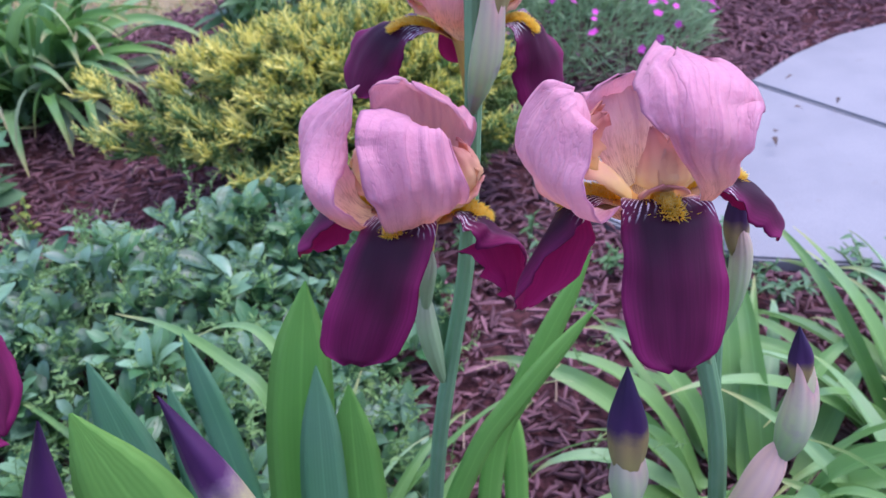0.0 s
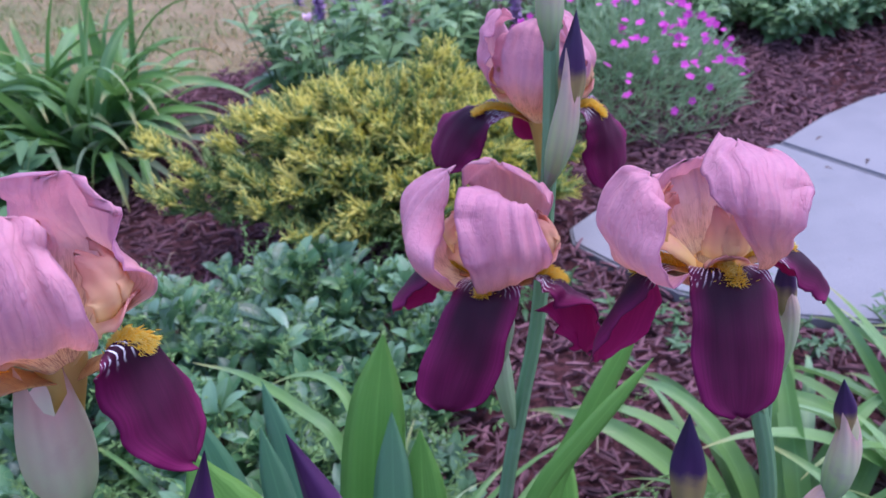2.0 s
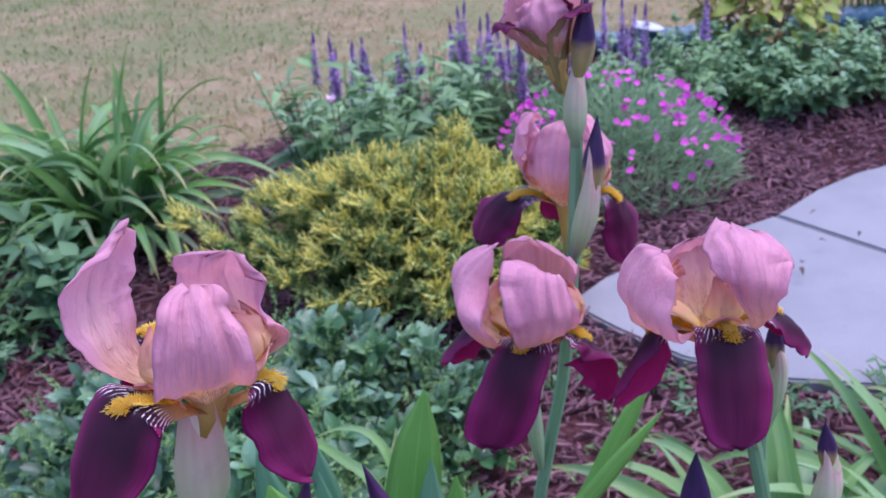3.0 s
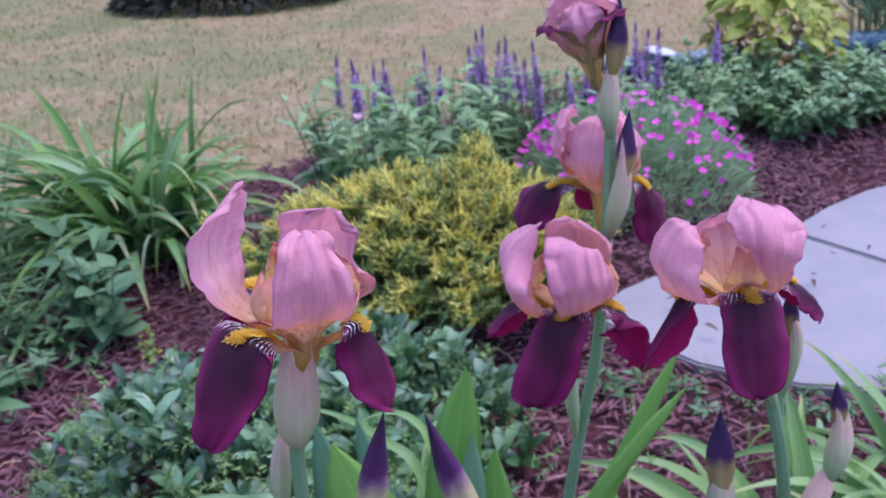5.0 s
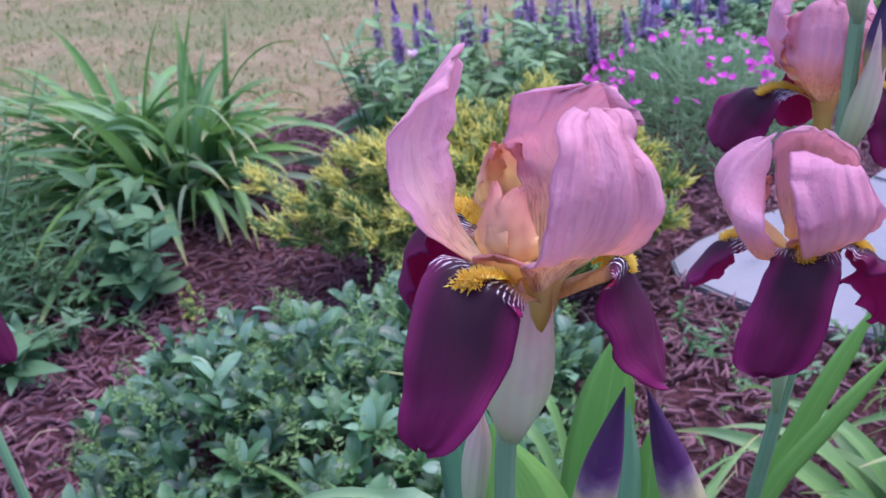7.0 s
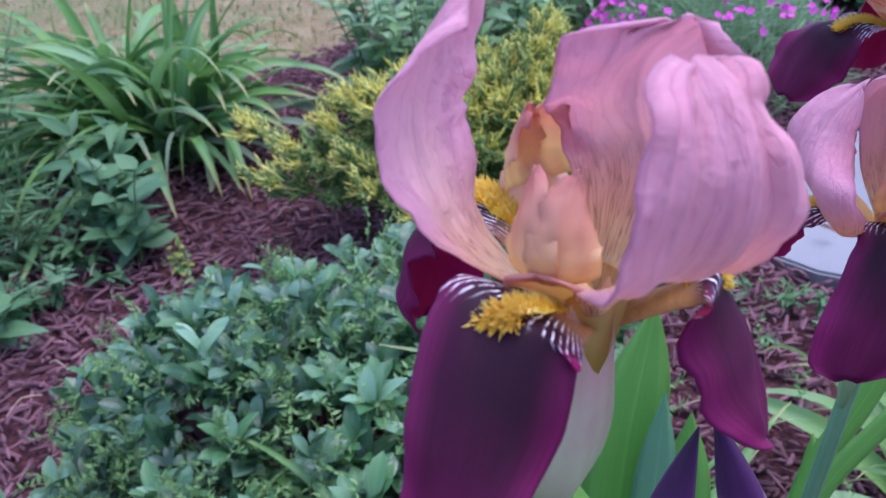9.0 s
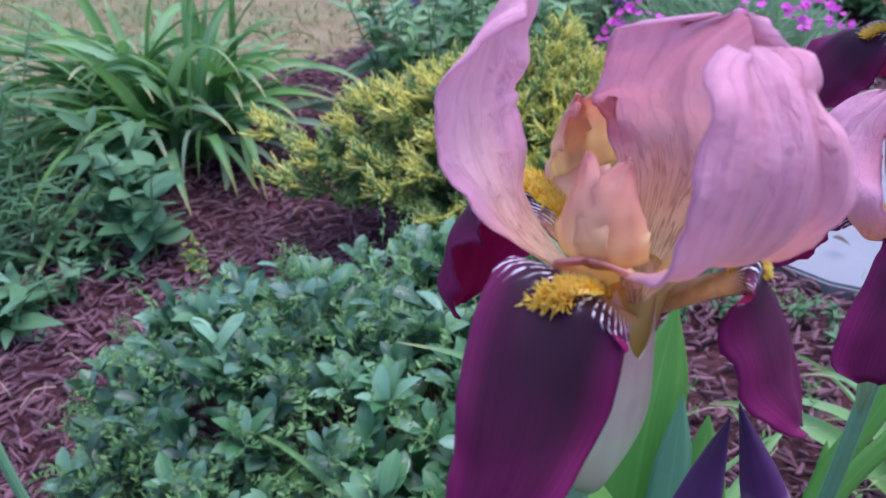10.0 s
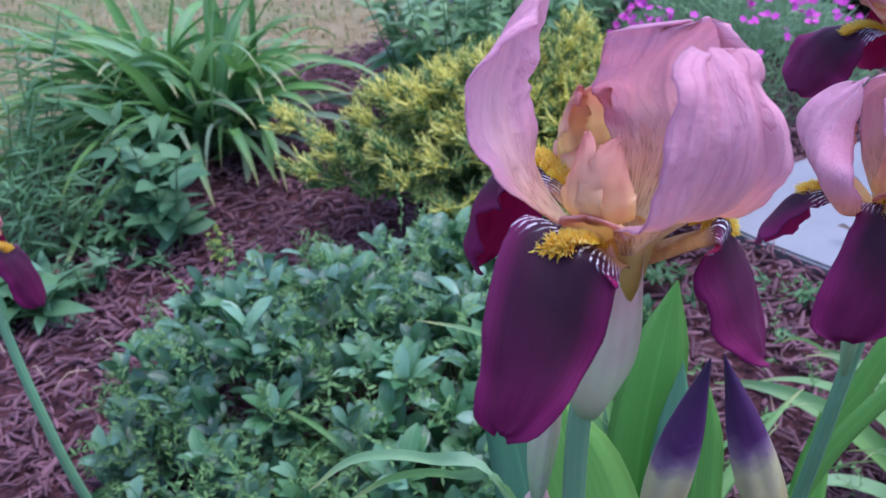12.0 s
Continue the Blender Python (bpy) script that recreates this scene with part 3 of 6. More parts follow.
def clip_poly(poly, a, b):
    """The part of a polygon to the left of the line from a to b."""
    out = []
    side = lambda p: (b[0] - a[0]) * (p[1] - a[1]) - (b[1] - a[1]) * (p[0] - a[0])
    for p, q in zip(poly, poly[1:] + poly[:1]):
        sp, sq = side(p), side(q)
        if sp >= 0:
            out.append(p)
        if sp * sq < 0:
            k = sp / (sp - sq)
            out.append((p[0] + k * (q[0] - p[0]), p[1] + k * (q[1] - p[1])))
    return out


def slab(poly, parent):
    bm = bmesh.new()
    top = bm.faces.new([bm.verts.new((x, y, 0.012)) for x, y in poly])
    if top.normal.z < 0:
        top.normal_flip()
    bmesh.ops.recalc_face_normals(bm, faces=bm.faces)
    r = bmesh.ops.extrude_face_region(bm, geom=[top])
    for v in [g for g in r["geom"] if isinstance(g, bmesh.types.BMVert)]:
        v.co.z = -0.09
    bmesh.ops.recalc_face_normals(bm, faces=bm.faces)
    rim = [e for e in bm.edges if all(abs(v.co.z - 0.012) < 1e-5 for v in e.verts)]
    bmesh.ops.bevel(bm, geom=rim, offset=0.006, segments=2, affect="EDGES")
    me = bpy.data.meshes.new("slab")
    bm.to_mesh(me)
    bm.free()
    me.materials.append(M_CONCRETE)
    return part("slab", me, parent)


walk_ob = thing("pavement", (0, 0, 0), "pale broom-finished concrete walk with a tooled joint", "pavement", kind="structure")
J0, J1 = (0.66, 2.52), (1.72, 1.40)
gap = 0.004
slab(clip_poly(WALK, (J0[0] + gap, J0[1] + gap), (J1[0] + gap, J1[1] + gap)), walk_ob)
slab(clip_poly(WALK, (J1[0] - gap, J1[1] - gap), (J0[0] - gap, J0[1] - gap)), walk_ob)


def in_poly(x, y, poly):
    inside = np.zeros(np.shape(x), bool)
    for (x0, y0), (x1, y1) in zip(poly, poly[1:] + poly[:1]):
        cross = (y0 > y) != (y1 > y)
        inside ^= cross & (x < (x1 - x0) * (y - y0) / (y1 - y0 + 1e-12) + x0)
    return inside


# ---- bark shreds ----
def chip_shape(seed):
    r = np.random.default_rng(seed)
    ends = [(-0.5, 0.5), (-0.1, 1.0), (0.5, 0.45)]
    V = []
    for k, (x, w) in enumerate(ends):
        o = r.uniform(-0.25, 0.25)
        V += [(x, -0.5 * w + o, -0.3), (x + r.uniform(-0.1, 0.1), 0.5 * w + o, -0.3), (x, 0.35 * w + o, 0.4 * w), (x, -0.35 * w + o, 0.5 * w)]
    Q = list(grid_faces(3, 4, True)) + [(3, 2, 1, 0), (8, 9, 10, 11)]
    return np.array(V), np.array(Q), np.zeros((12, 2))


def chip_places(n, x0, x1, y0, y1):
    x, y = RNG.uniform(x0, x1, n), RNG.uniform(y0, y1, n)
    keep = (y < bed_edge(x) + RNG.normal(0, 0.04, n)) & ~in_poly(x, y, WALK)
    return x[keep], y[keep]


shreds = Soup()
for k in range(6):
    for n, box in ((3600, (-2.1, 0.9, 1.05, 3.7)), (1300, (0.3, 2.2, 2.4, 4.6)), (600, (-1.2, 0.9, 0.3, 1.2))):
        x, y = chip_places(n, *box)
        m = len(x)
        L, W = RNG.uniform(0.015, 0.055, m), RNG.uniform(0.004, 0.011, m)
        shreds.many(chip_shape(k), turns_of(RNG.uniform(0, 360, m), RNG.normal(0, 12, m), RNG.normal(0, 25, m), np.stack([L, W, W * 0.8], -1)),
                    np.stack([x, y, RNG.uniform(-0.012, 0.014, m)], -1))
bark = new("bark_mulch", shreds.mesh("bark_mulch", M_CHIP, False))
tagged(bark, "dark red-brown shredded bark mulch covering the bed", "mulch", kind="stuff")

# ---- turf ----
def grass(name, green, label):
    s = Soup()
    n = 60000
    d = RNG.uniform(0, 1, n) ** 1.6
    y = 2.3 + 5.6 * d
    x = RNG.uniform(-5.2, 2.2, n)
    patch = 0.8 * value_noise(x, y, 1.1, 11) + 0.95 * value_noise(x, y, 3.6, 2) + 0.50 * (-x - 1.3) + 0.10 * (y - 4.5)
    keep = (y > bed_edge(x) + 0.02 + 0.05 * RNG.normal(size=n)) & ((patch > 0.10 + 0.22 * RNG.normal(size=n)) == green)
    keep &= ~in_poly(x, y, WALK)
    x, y = x[keep], y[keep]
    m = len(x)
    h = RNG.uniform(0.015, 0.040, m) * (1.15 if green else 1.0)
    shape = (np.array([[0, -0.5, 0], [0, 0.5, 0], [0.6, 0.4, 0.06], [0.6, -0.4, 0.06], [1, 0.08, 0.2], [1, -0.08, 0.2]], float),
             np.array([[0, 1, 2, 3], [3, 2, 4, 5]]), np.zeros((6, 2)))
    s.many(shape, turns_of(RNG.uniform(0, 360, m), RNG.uniform(5, 60, m), np.zeros(m), np.stack([h, RNG.uniform(0.004, 0.009, m), h], -1)),
           np.stack([x, y, np.full(m, -0.014)], -1))
    tagged(new(name, s.mesh(name, M_GRASS_GREEN if green else M_GRASS_DRY)), label, "grass", kind="stuff")


grass("dry_turf", False, "straw-coloured dry lawn grass beyond the bed")
grass("green_turf", True, "sparse green grass patches in the dry lawn")


# ---- golden juniper ----
def spray_shape(rng):
    """A scaly side shoot of length 1: one axis with short spikes set forwards along it."""
    s = Soup()
    cone = needle_shape(0.10)
    s.many(cone, turns_of(np.zeros(1), np.zeros(1), np.zeros(1), np.ones(1)), np.zeros((1, 3)))
    f = np.array([0.22, 0.36, 0.5, 0.64, 0.78])
    n = len(f)
    s.many(cone, turns_of(np.array([38, -38, 30, -32, 24]) + rng.normal(0, 6, n), rng.uniform(0, 34, n), rng.uniform(0, 120, n), rng.uniform(0.36, 0.52, n)), np.stack([f, 0 * f, 0 * f], -1))
    return np.concatenate(s.V), np.concatenate(s.Q), np.concatenate(s.UV)


def juniper(place):
    """A low dome of layered boughs; each ends in upswept plumes whose outer shoots are gold over dark green."""
    ob = thing("juniper_shrub", place, "low spreading golden juniper with yellow feathery tips", "shrub")
    v = tube([(0, 0, -0.02), (0.02, 0.0, 0.08), (0.0, 0.02, 0.18)], [0.03, 0.022, 0.012], 8)
    part("trunk", quad_mesh("trunk", *v, M_WOOD), ob, "short brown bark trunk")
    rng = np.random.default_rng(5)
    shapes = [spray_shape(rng) for _ in range(4)]
    count = 104
    for k in range(count):
        az = 360 * (k * 0.381966 % 1.0) + rng.normal(0, 6)
        ring = math.sqrt((k + 0.5) / count)
        # the low outer boughs reach farther on the bed side
        west = max(0.0, math.cos(math.radians(az - 188))) ** 6
        reach = 0.36 * (1 + 0.75 * west * ring**3) * rng.uniform(0.90, 1.08)
        lump = 1 + 0.30 * noise.noise(Vector((2.2 * ring * math.cos(math.radians(az)), 2.2 * ring * math.sin(math.radians(az)), 4.0)))
        tip = np.array([reach * ring * math.cos(math.radians(az)), reach * ring * math.sin(math.radians(az)), 0.045 + 0.30 * lump * math.sqrt(max(0.0, 1 - (0.93 * ring) ** 2.2)) * rng.uniform(0.90, 1.04)])
        tip[2] += 0.07 * west * ring
        root = np.array([tip[0] * 0.12, tip[1] * 0.12, 0.02])
        bend = np.array([tip[0] * 0.62, tip[1] * 0.62, tip[2] * 0.55])
        spine = spline([root, bend, tip], 14)
        s = Soup()
        s.add(*tube(spine, [0.006, 0.004, 0.0015], 4, 8))
        for q in np.linspace(0.58, 1.0, 6):
            p = spine[int(q * 13)]
            for side in (-1, 1, 0):
                naz = az + side * rng.uniform(25, 75) + rng.normal(0, 14)
                up = rng.uniform(10, 44) if ring > 0.45 else rng.uniform(34, 76)
                if q < 0.75 and side == 0:
                    up = rng.uniform(50, 85)
                ln = rng.uniform(0.040, 0.068)
                ax = arch((0, 0, 0), naz, ln, 90 - up, rng.uniform(-16, 10), 6, 1.4, rng.normal(0, 16)) + p
                m = 6
                f = np.linspace(0.25, 1.0, m)
                at = ax[(f * 5).astype(int)]
                swing = np.where(np.arange(m) % 2, 1, -1) * (46 - 34 * f) + rng.normal(0, 12, m)
                tilt = up + rng.normal(6, 14, m)
                size = rng.uniform(0.026, 0.046, m)
                # gold tips are the plant's own; green low and inside also paints in its shade
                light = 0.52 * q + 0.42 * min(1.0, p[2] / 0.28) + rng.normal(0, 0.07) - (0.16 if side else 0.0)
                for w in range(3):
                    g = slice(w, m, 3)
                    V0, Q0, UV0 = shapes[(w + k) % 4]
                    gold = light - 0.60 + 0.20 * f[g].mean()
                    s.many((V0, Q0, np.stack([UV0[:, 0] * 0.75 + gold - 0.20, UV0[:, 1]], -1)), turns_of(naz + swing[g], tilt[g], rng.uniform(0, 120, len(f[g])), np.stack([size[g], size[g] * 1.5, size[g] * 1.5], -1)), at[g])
        # long leading shoots at the bough's end
        m = 7
        V0, Q0, UV0 = shapes[k % 4]
        # low boughs lead greener, the underside's shade put into the colour
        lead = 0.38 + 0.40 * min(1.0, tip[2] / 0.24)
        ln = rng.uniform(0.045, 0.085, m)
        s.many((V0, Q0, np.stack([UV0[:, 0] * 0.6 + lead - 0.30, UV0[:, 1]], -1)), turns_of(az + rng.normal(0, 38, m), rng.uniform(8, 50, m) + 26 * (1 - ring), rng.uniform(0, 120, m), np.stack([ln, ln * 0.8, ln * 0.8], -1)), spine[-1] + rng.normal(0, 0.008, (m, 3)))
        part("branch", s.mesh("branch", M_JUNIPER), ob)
    return ob


juniper((-0.30, 2.04, 0.0))


# ---- strap-leaved clumps ----
def strap_clump(name, place, label, leaves, length, width, material, seed, spread=0.12, lean=(4, 55), droop=(30, 130), group=""):
    ob = thing(name, place, label, "plant", group)
    rng = np.random.default_rng(seed)
    for k in range(leaves):
        az = rng.uniform(0, 360)
        r = spread * math.sqrt(rng.random())
        base = (r * math.cos(math.radians(az)), r * math.sin(math.radians(az)), -0.01)
        ln = length * rng.uniform(0.6, 1.1)
        sp = arch(base, az + rng.normal(0, 25), ln, rng.uniform(*lean), rng.uniform(*droop), 12, rng.uniform(1.3, 2.6), rng.normal(0, 18))
        sp[:, 2] = np.maximum(sp[:, 2], 0.012)
        w = width * rng.uniform(0.7, 1.15)
        v = blade(sp, [w * 0.7, w, w, w * 0.8, w * 0.45, w * 0.06], 0.45, None, 16, rng.normal(0, 45))
        part("leaf", quad_mesh("leaf", *v, material), ob)
    return ob


def big_daylily(place):
    """Broad glossy strap leaves, most of them swept to one side, some withered ones hanging at the crown."""
    ob = thing("daylily_plant", place, "large green daylily clump of broad arching strap leaves", "plant")
    rng = np.random.default_rng(3)
    sorts = [(82, (188, 36), (26, 66), (60, 125), (0.52, 0.86), 0.0165, M_DAYLILY), (60, (130, 100), (0, 28), (70, 165), (0.42, 0.66), 0.0185, M_DAYLILY), (6, (60, 40), (0, 14), (8, 30), (0.50, 0.66), 0.0150, M_DAYLILY),
             (34, (240, 60), (20, 55), (80, 150), (0.40, 0.60), 0.0170, M_DAYLILY), (12, (5, 40), (14, 50), (90, 150), (0.44, 0.68), 0.0190, M_DAYLILY),
             (15, (-32, 32), (34, 62), (100, 130), (0.40, 0.62), 0.0165, M_DAYLILY_DRY), (3, (-5, 16), (50, 62), (22, 40), (0.50, 0.60), 0.016, M_DAYLILY)]
    for n, (mean, sd), lean, droop, length, width, material in sorts:
        for k in range(n):
            az = rng.normal(mean, sd)
            t, r = rng.uniform(0, 6.283), 0.17 * math.sqrt(rng.random())
            sp = arch((r * math.cos(t), r * 0.8 * math.sin(t), -0.01), az, rng.uniform(*length), rng.uniform(*lean), rng.uniform(*droop), 14, rng.uniform(1.2, 2.4), rng.normal(0, 14))
            sp[:, 2] = np.maximum(sp[:, 2], 0.012)
            w = width * rng.uniform(0.75, 1.15)
            v = blade(sp, [w * 0.75, w, w * 1.05, w * 0.9, w * 0.6, w * 0.06], 0.40, None, 18, rng.normal(0, 40))
            part("leaf", quad_mesh("leaf", *v, material), ob, "withered hanging leaf" if material is M_DAYLILY_DRY else "")
    return ob


big_daylily((-1.32, 2.50, 0.0))
strap_clump("daylily_plant", (0.38, 1.02, 0.0), "pale green daylily clump with arching strap leaves", 40, 0.47, 0.019, M_DAYLILY_PALE, 8, 0.10, (14, 56), (60, 130))
strap_clump("daylily_plant", (0.72, 1.12, 0.0), "pale green daylily clump with arching strap leaves", 46, 0.42, 0.020, M_DAYLILY_PALE, 9, 0.12, (18, 58), (60, 130))
strap_clump("daylily_plant", (0.62, 0.74, 0.0), "pale green daylily clump with arching strap leaves", 42, 0.48, 0.020, M_DAYLILY_PALE, 10, 0.10, (10, 45), (50, 120))
strap_clump("daylily_plant", (-0.26, 0.76, 0.0), "few pale arching strap leaves among the groundcover", 30, 0.52, 0.0105, M_DAYLILY_PALE, 12, 0.09, (20, 58), (50, 110))


stray = thing("daylily_plant", (-0.25, 0.70, 0), "few long pale strap leaves arching over the groundcover", "plant")
for pts, w in (([(-0.24, 0.55, -0.01), (-0.235, 0.44, 0.45), (-0.268, 0.391, 0.70), (-0.320, 0.406, 0.712), (-0.370, 0.417, 0.70), (-0.408, 0.418, 0.668)], 0.0075),
               ([(-0.25, 0.56, -0.01), (-0.24, 0.45, 0.46), (-0.262, 0.395, 0.69), (-0.301, 0.404, 0.70), (-0.344, 0.414, 0.687), (-0.386, 0.417, 0.655)], 0.0065),
               ([(-0.17, 0.70, -0.01), (-0.18, 0.71, 0.30), (-0.208, 0.726, 0.485), (-0.258, 0.759, 0.518), (-0.329, 0.807, 0.526), (-0.405, 0.847, 0.515)], 0.0080),
               ([(-0.17, 0.72, -0.01), (-0.175, 0.73, 0.34), (-0.195, 0.747, 0.51), (-0.223, 0.777, 0.54), (-0.263, 0.795, 0.536), (-0.305, 0.801, 0.515)], 0.0065)):
    v = blade(np.asarray(pts) - (-0.25, 0.70, 0), [w * 0.8, w, w, w * 0.85, w * 0.5, w * 0.06], 0.4, None, 24, 20)
    part("leaf", quad_mesh("leaf", *v, M_DAYLILY_PALE), stray)


# ---- oval-leaved groundcover, with vetch through it ----
def mound(x, y):
    """Height of the leafy mass."""
    h = np.zeros(np.shape(x))
    for cx, cy, rx, ry, top in ((-0.62, 1.18, 0.42, 0.40, 0.30), (-0.42, 1.42, 0.34, 0.22, 0.27), (-0.42, 0.92, 0.34, 0.42, 0.27), (-0.62, 0.80, 0.34, 0.34, 0.25)):
        d = ((x - cx) / rx) ** 2 + ((y - cy) / ry) ** 2
        h = np.maximum(h, top * np.sqrt(np.clip(1 - d, 0, 1)))
    return h


def spoon_shape(width, nu=8, cup=0.3, droop=0.3, wide=0.66):
    """A spatulate leaf of length 1 along x: narrow foot, broad round end, gutter along the midrib."""
    u = np.linspace(0, 1, nu)
    w = np.where(u < wide, width * (0.14 + 0.86 * np.sin(np.pi / 2 * np.clip(u / wide, 0, 1)) ** 1.5), width * np.sqrt(np.clip(1 - ((u - wide) / (1.0 - wide)) ** 2, 0.01, 1)))
    cols = np.array([-1, -0.5, 0, 0.5, 1.0])
    V = np.stack([np.stack([u, w * c, 0.30 * u - (0.30 + droop) * u**2 + cup * w * abs(c) ** 1.4], -1) for c in cols], 1)
    U = np.stack([np.stack([u, np.full(nu, 0.5 + c / 2)], -1) for c in cols], 1)
    return V.reshape(-1, 3), grid_faces(nu, 5), U.reshape(-1, 2)


OVAL = spoon_shape(0.215, 8, 0.30, 0.15)
oval_mesh = quad_mesh("leaf", *OVAL, M_GC)


def leafy_places(n, seed):
    rng = np.random.default_rng(seed)
    x, y = rng.uniform(-1.1, 0.2, n), rng.uniform(0.5, 1.8, n)
    h = mound(x, y) * (1 + 0.25 * rng.normal(size=n) * 0.6)
    keep = mound(x, y) > 0.05
    return x[keep], y[keep], h[keep], rng


x, y, h, rng = leafy_places(1150, 21)
mass = Soup()
for k in range(len(x)):
    n = int(rng.integers(5, 9))
    lift = rng.uniform(0.45, 0.98)
    mass.many(OVAL, turns_of(np.arange(n) * 137.5 + rng.uniform(0, 360), rng.uniform(25, 84, n), rng.normal(0, 22, n), rng.uniform(0.037, 0.068, n) * rng.uniform(0.8, 1.1)), np.tile([x[k], y[k], h[k] * lift - 0.02], (n, 1)) + rng.normal(0, 0.008, (n, 3)))
m, z = len(x), h * 0.7
stalks = Soup()
for k in range(0, m, 2):
    v = tube([(x[k] + 0.02, y[k] - 0.01, -0.01), (x[k] + 0.01, y[k], z[k] * 0.6), (x[k], y[k], z[k])], [0.003, 0.002, 0.0015], 4, 4)
    stalks.add(*v)
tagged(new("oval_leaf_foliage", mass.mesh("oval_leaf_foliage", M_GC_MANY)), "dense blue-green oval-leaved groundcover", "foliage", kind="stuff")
tagged(new("groundcover_stalks", stalks.mesh("groundcover_stalks", M_GREEN_STALK)), "thin green stalks of the groundcover", "foliage", kind="stuff")
# rosettes of longer spoon-shaped leaves among the oval ones
SPOON = spoon_shape(0.185, 8, 0.35, 0.2)
x, y, h, rng = leafy_places(210, 23)
spoons = Soup()
for k in range(len(x)):
    m = 9
    spoons.many(SPOON, turns_of(np.arange(m) * 137.5 + rng.uniform(0, 360), rng.uniform(30, 80, m), rng.normal(0, 18, m), rng.uniform(0.046, 0.074, m)), np.tile([x[k], y[k], h[k] * 0.84], (m, 1)) + rng.normal(0, 0.006, (m, 3)))
tagged(new("spoon_leaf_foliage", spoons.mesh("spoon_leaf_foliage", M_SPOON)), "fresh green rosettes of spoon-shaped leaves", "foliage", kind="stuff")
# the plants nearest the bed path, leaf by leaf
spots = [(-0.95, 1.32), (-0.90, 1.42), (-0.84, 1.15), (-0.92, 1.20), (-0.80, 1.32), (-0.72, 1.45), (-0.60, 1.50), (-0.72, 1.22), (-0.82, 1.00), (-0.60, 1.30),
         (-0.62, 1.05), (-0.48, 1.45), (-0.36, 1.52), (-0.50, 1.22), (-0.25, 1.50), (-0.20, 1.42), (-0.40, 1.32), (-0.70, 0.88), (-0.52, 0.92), (-0.38, 1.10), (-0.28, 1.25), (-0.22, 1.12)]
for px, py in spots:
    ob = thing("groundcover_plant", (px, py, 0), "leafy blue-green groundcover plant with glossy oval leaves", "plant", "groundcover plants")
    hh = float(mound(np.array(px), np.array(py)))
    hh = max(hh, 0.07)
    part("stalk", quad_mesh("stalk", *tube([(0, 0, -0.01), (0.004, 0.0, hh * 0.5), (0, 0.004, hh)], [0.004, 0.003, 0.0015], 5, 5), M_GREEN_STALK), ob)
    for k in range(13):
        f = 0.45 + 0.6 * k / 12
        lf = part("leaf", oval_mesh, ob)
        a = k * 137.5 + rng.uniform(-15, 15)
        R = turns_of(np.array([a]), np.array([rng.uniform(10, 50) + 60 * max(0, f - 0.7)]), np.array([rng.normal(0, 14)]), np.array([rng.uniform(0.040, 0.066)]))[0]
        lf.matrix_basis = Matrix([[*R[0], 0], [*R[1], 0], [*R[2], hh * f], [0, 0, 0, 1]])


def pinnate(rng, pairs=7):
    """A vetch sprig: a bent stalk with paired leaflets and a curled tendril."""
    s = Soup()
    sp = arch((0, 0, 0), 0, 1.0, rng.uniform(5, 35), rng.uniform(30, 110), 9, 1.2, rng.normal(0, 50))
    s.add(*tube(sp, [0.012, 0.009, 0.006], 3, 7))
    small = leaf_shape(0.19, 4, 0.2, 0.1)
    for k in range(pairs):
        q = 0.2 + 0.75 * k / (pairs - 1)
        p = sp[int(q * 8)]
        s.many(small, turns_of(np.array([62.0, -62.0]) + rng.normal(0, 18, 2), rng.uniform(-10, 50, 2), rng.normal(0, 40, 2), rng.uniform(0.12, 0.22, 2) * (1.1 - 0.4 * q)), np.array([p, p]) + rng.normal(0, 0.02, (2, 3)))
    end, t = sp[-1], np.linspace(0, 1, 14)
    curl = end + np.stack([0.32 * t * np.cos(5 * t), 0.12 * np.sin(9 * t), 0.12 * t - 0.12 * np.sin(6 * t) * t], -1)
    s.add(*tube(curl, [0.008, 0.006, 0.004], 3, 12))
    return np.concatenate(s.V), np.concatenate(s.Q), np.concatenate(s.UV)


def vetch(name, n, seed, label, region=None, size=(0.045, 0.095)):
    s = Soup()
    rng = np.random.default_rng(seed)
    for v in range(9):
        shape = pinnate(rng, int(rng.integers(5, 9)))
        if region is None:
            x, y, h, _ = leafy_places(n, seed * 10 + v)
            z = h * rng.uniform(0.72, 1.04, len(h))
        else:
            x, y = rng.uniform(region[0], region[1], n // 2), rng.uniform(region[2], region[3], n // 2)
            z = rng.uniform(0, region[4], len(x))
        m = len(x)
        s.many(shape, turns_of(rng.uniform(0, 360, m), rng.uniform(-15, 35, m), rng.normal(0, 30, m), rng.uniform(*size, m)), np.stack([x, y, z], -1))
    tagged(new(name, s.mesh(name, M_VETCH)), label, "foliage", kind="stuff")


vetch("vetch_tangle", 190, 4, "pale green vetch sprigs with curled tendrils")
vetch("vetch_tangle", 14, 6, "pale green vetch sprigs with curled tendrils", (-0.15, 0.95, 0.75, 1.5, 0.2))


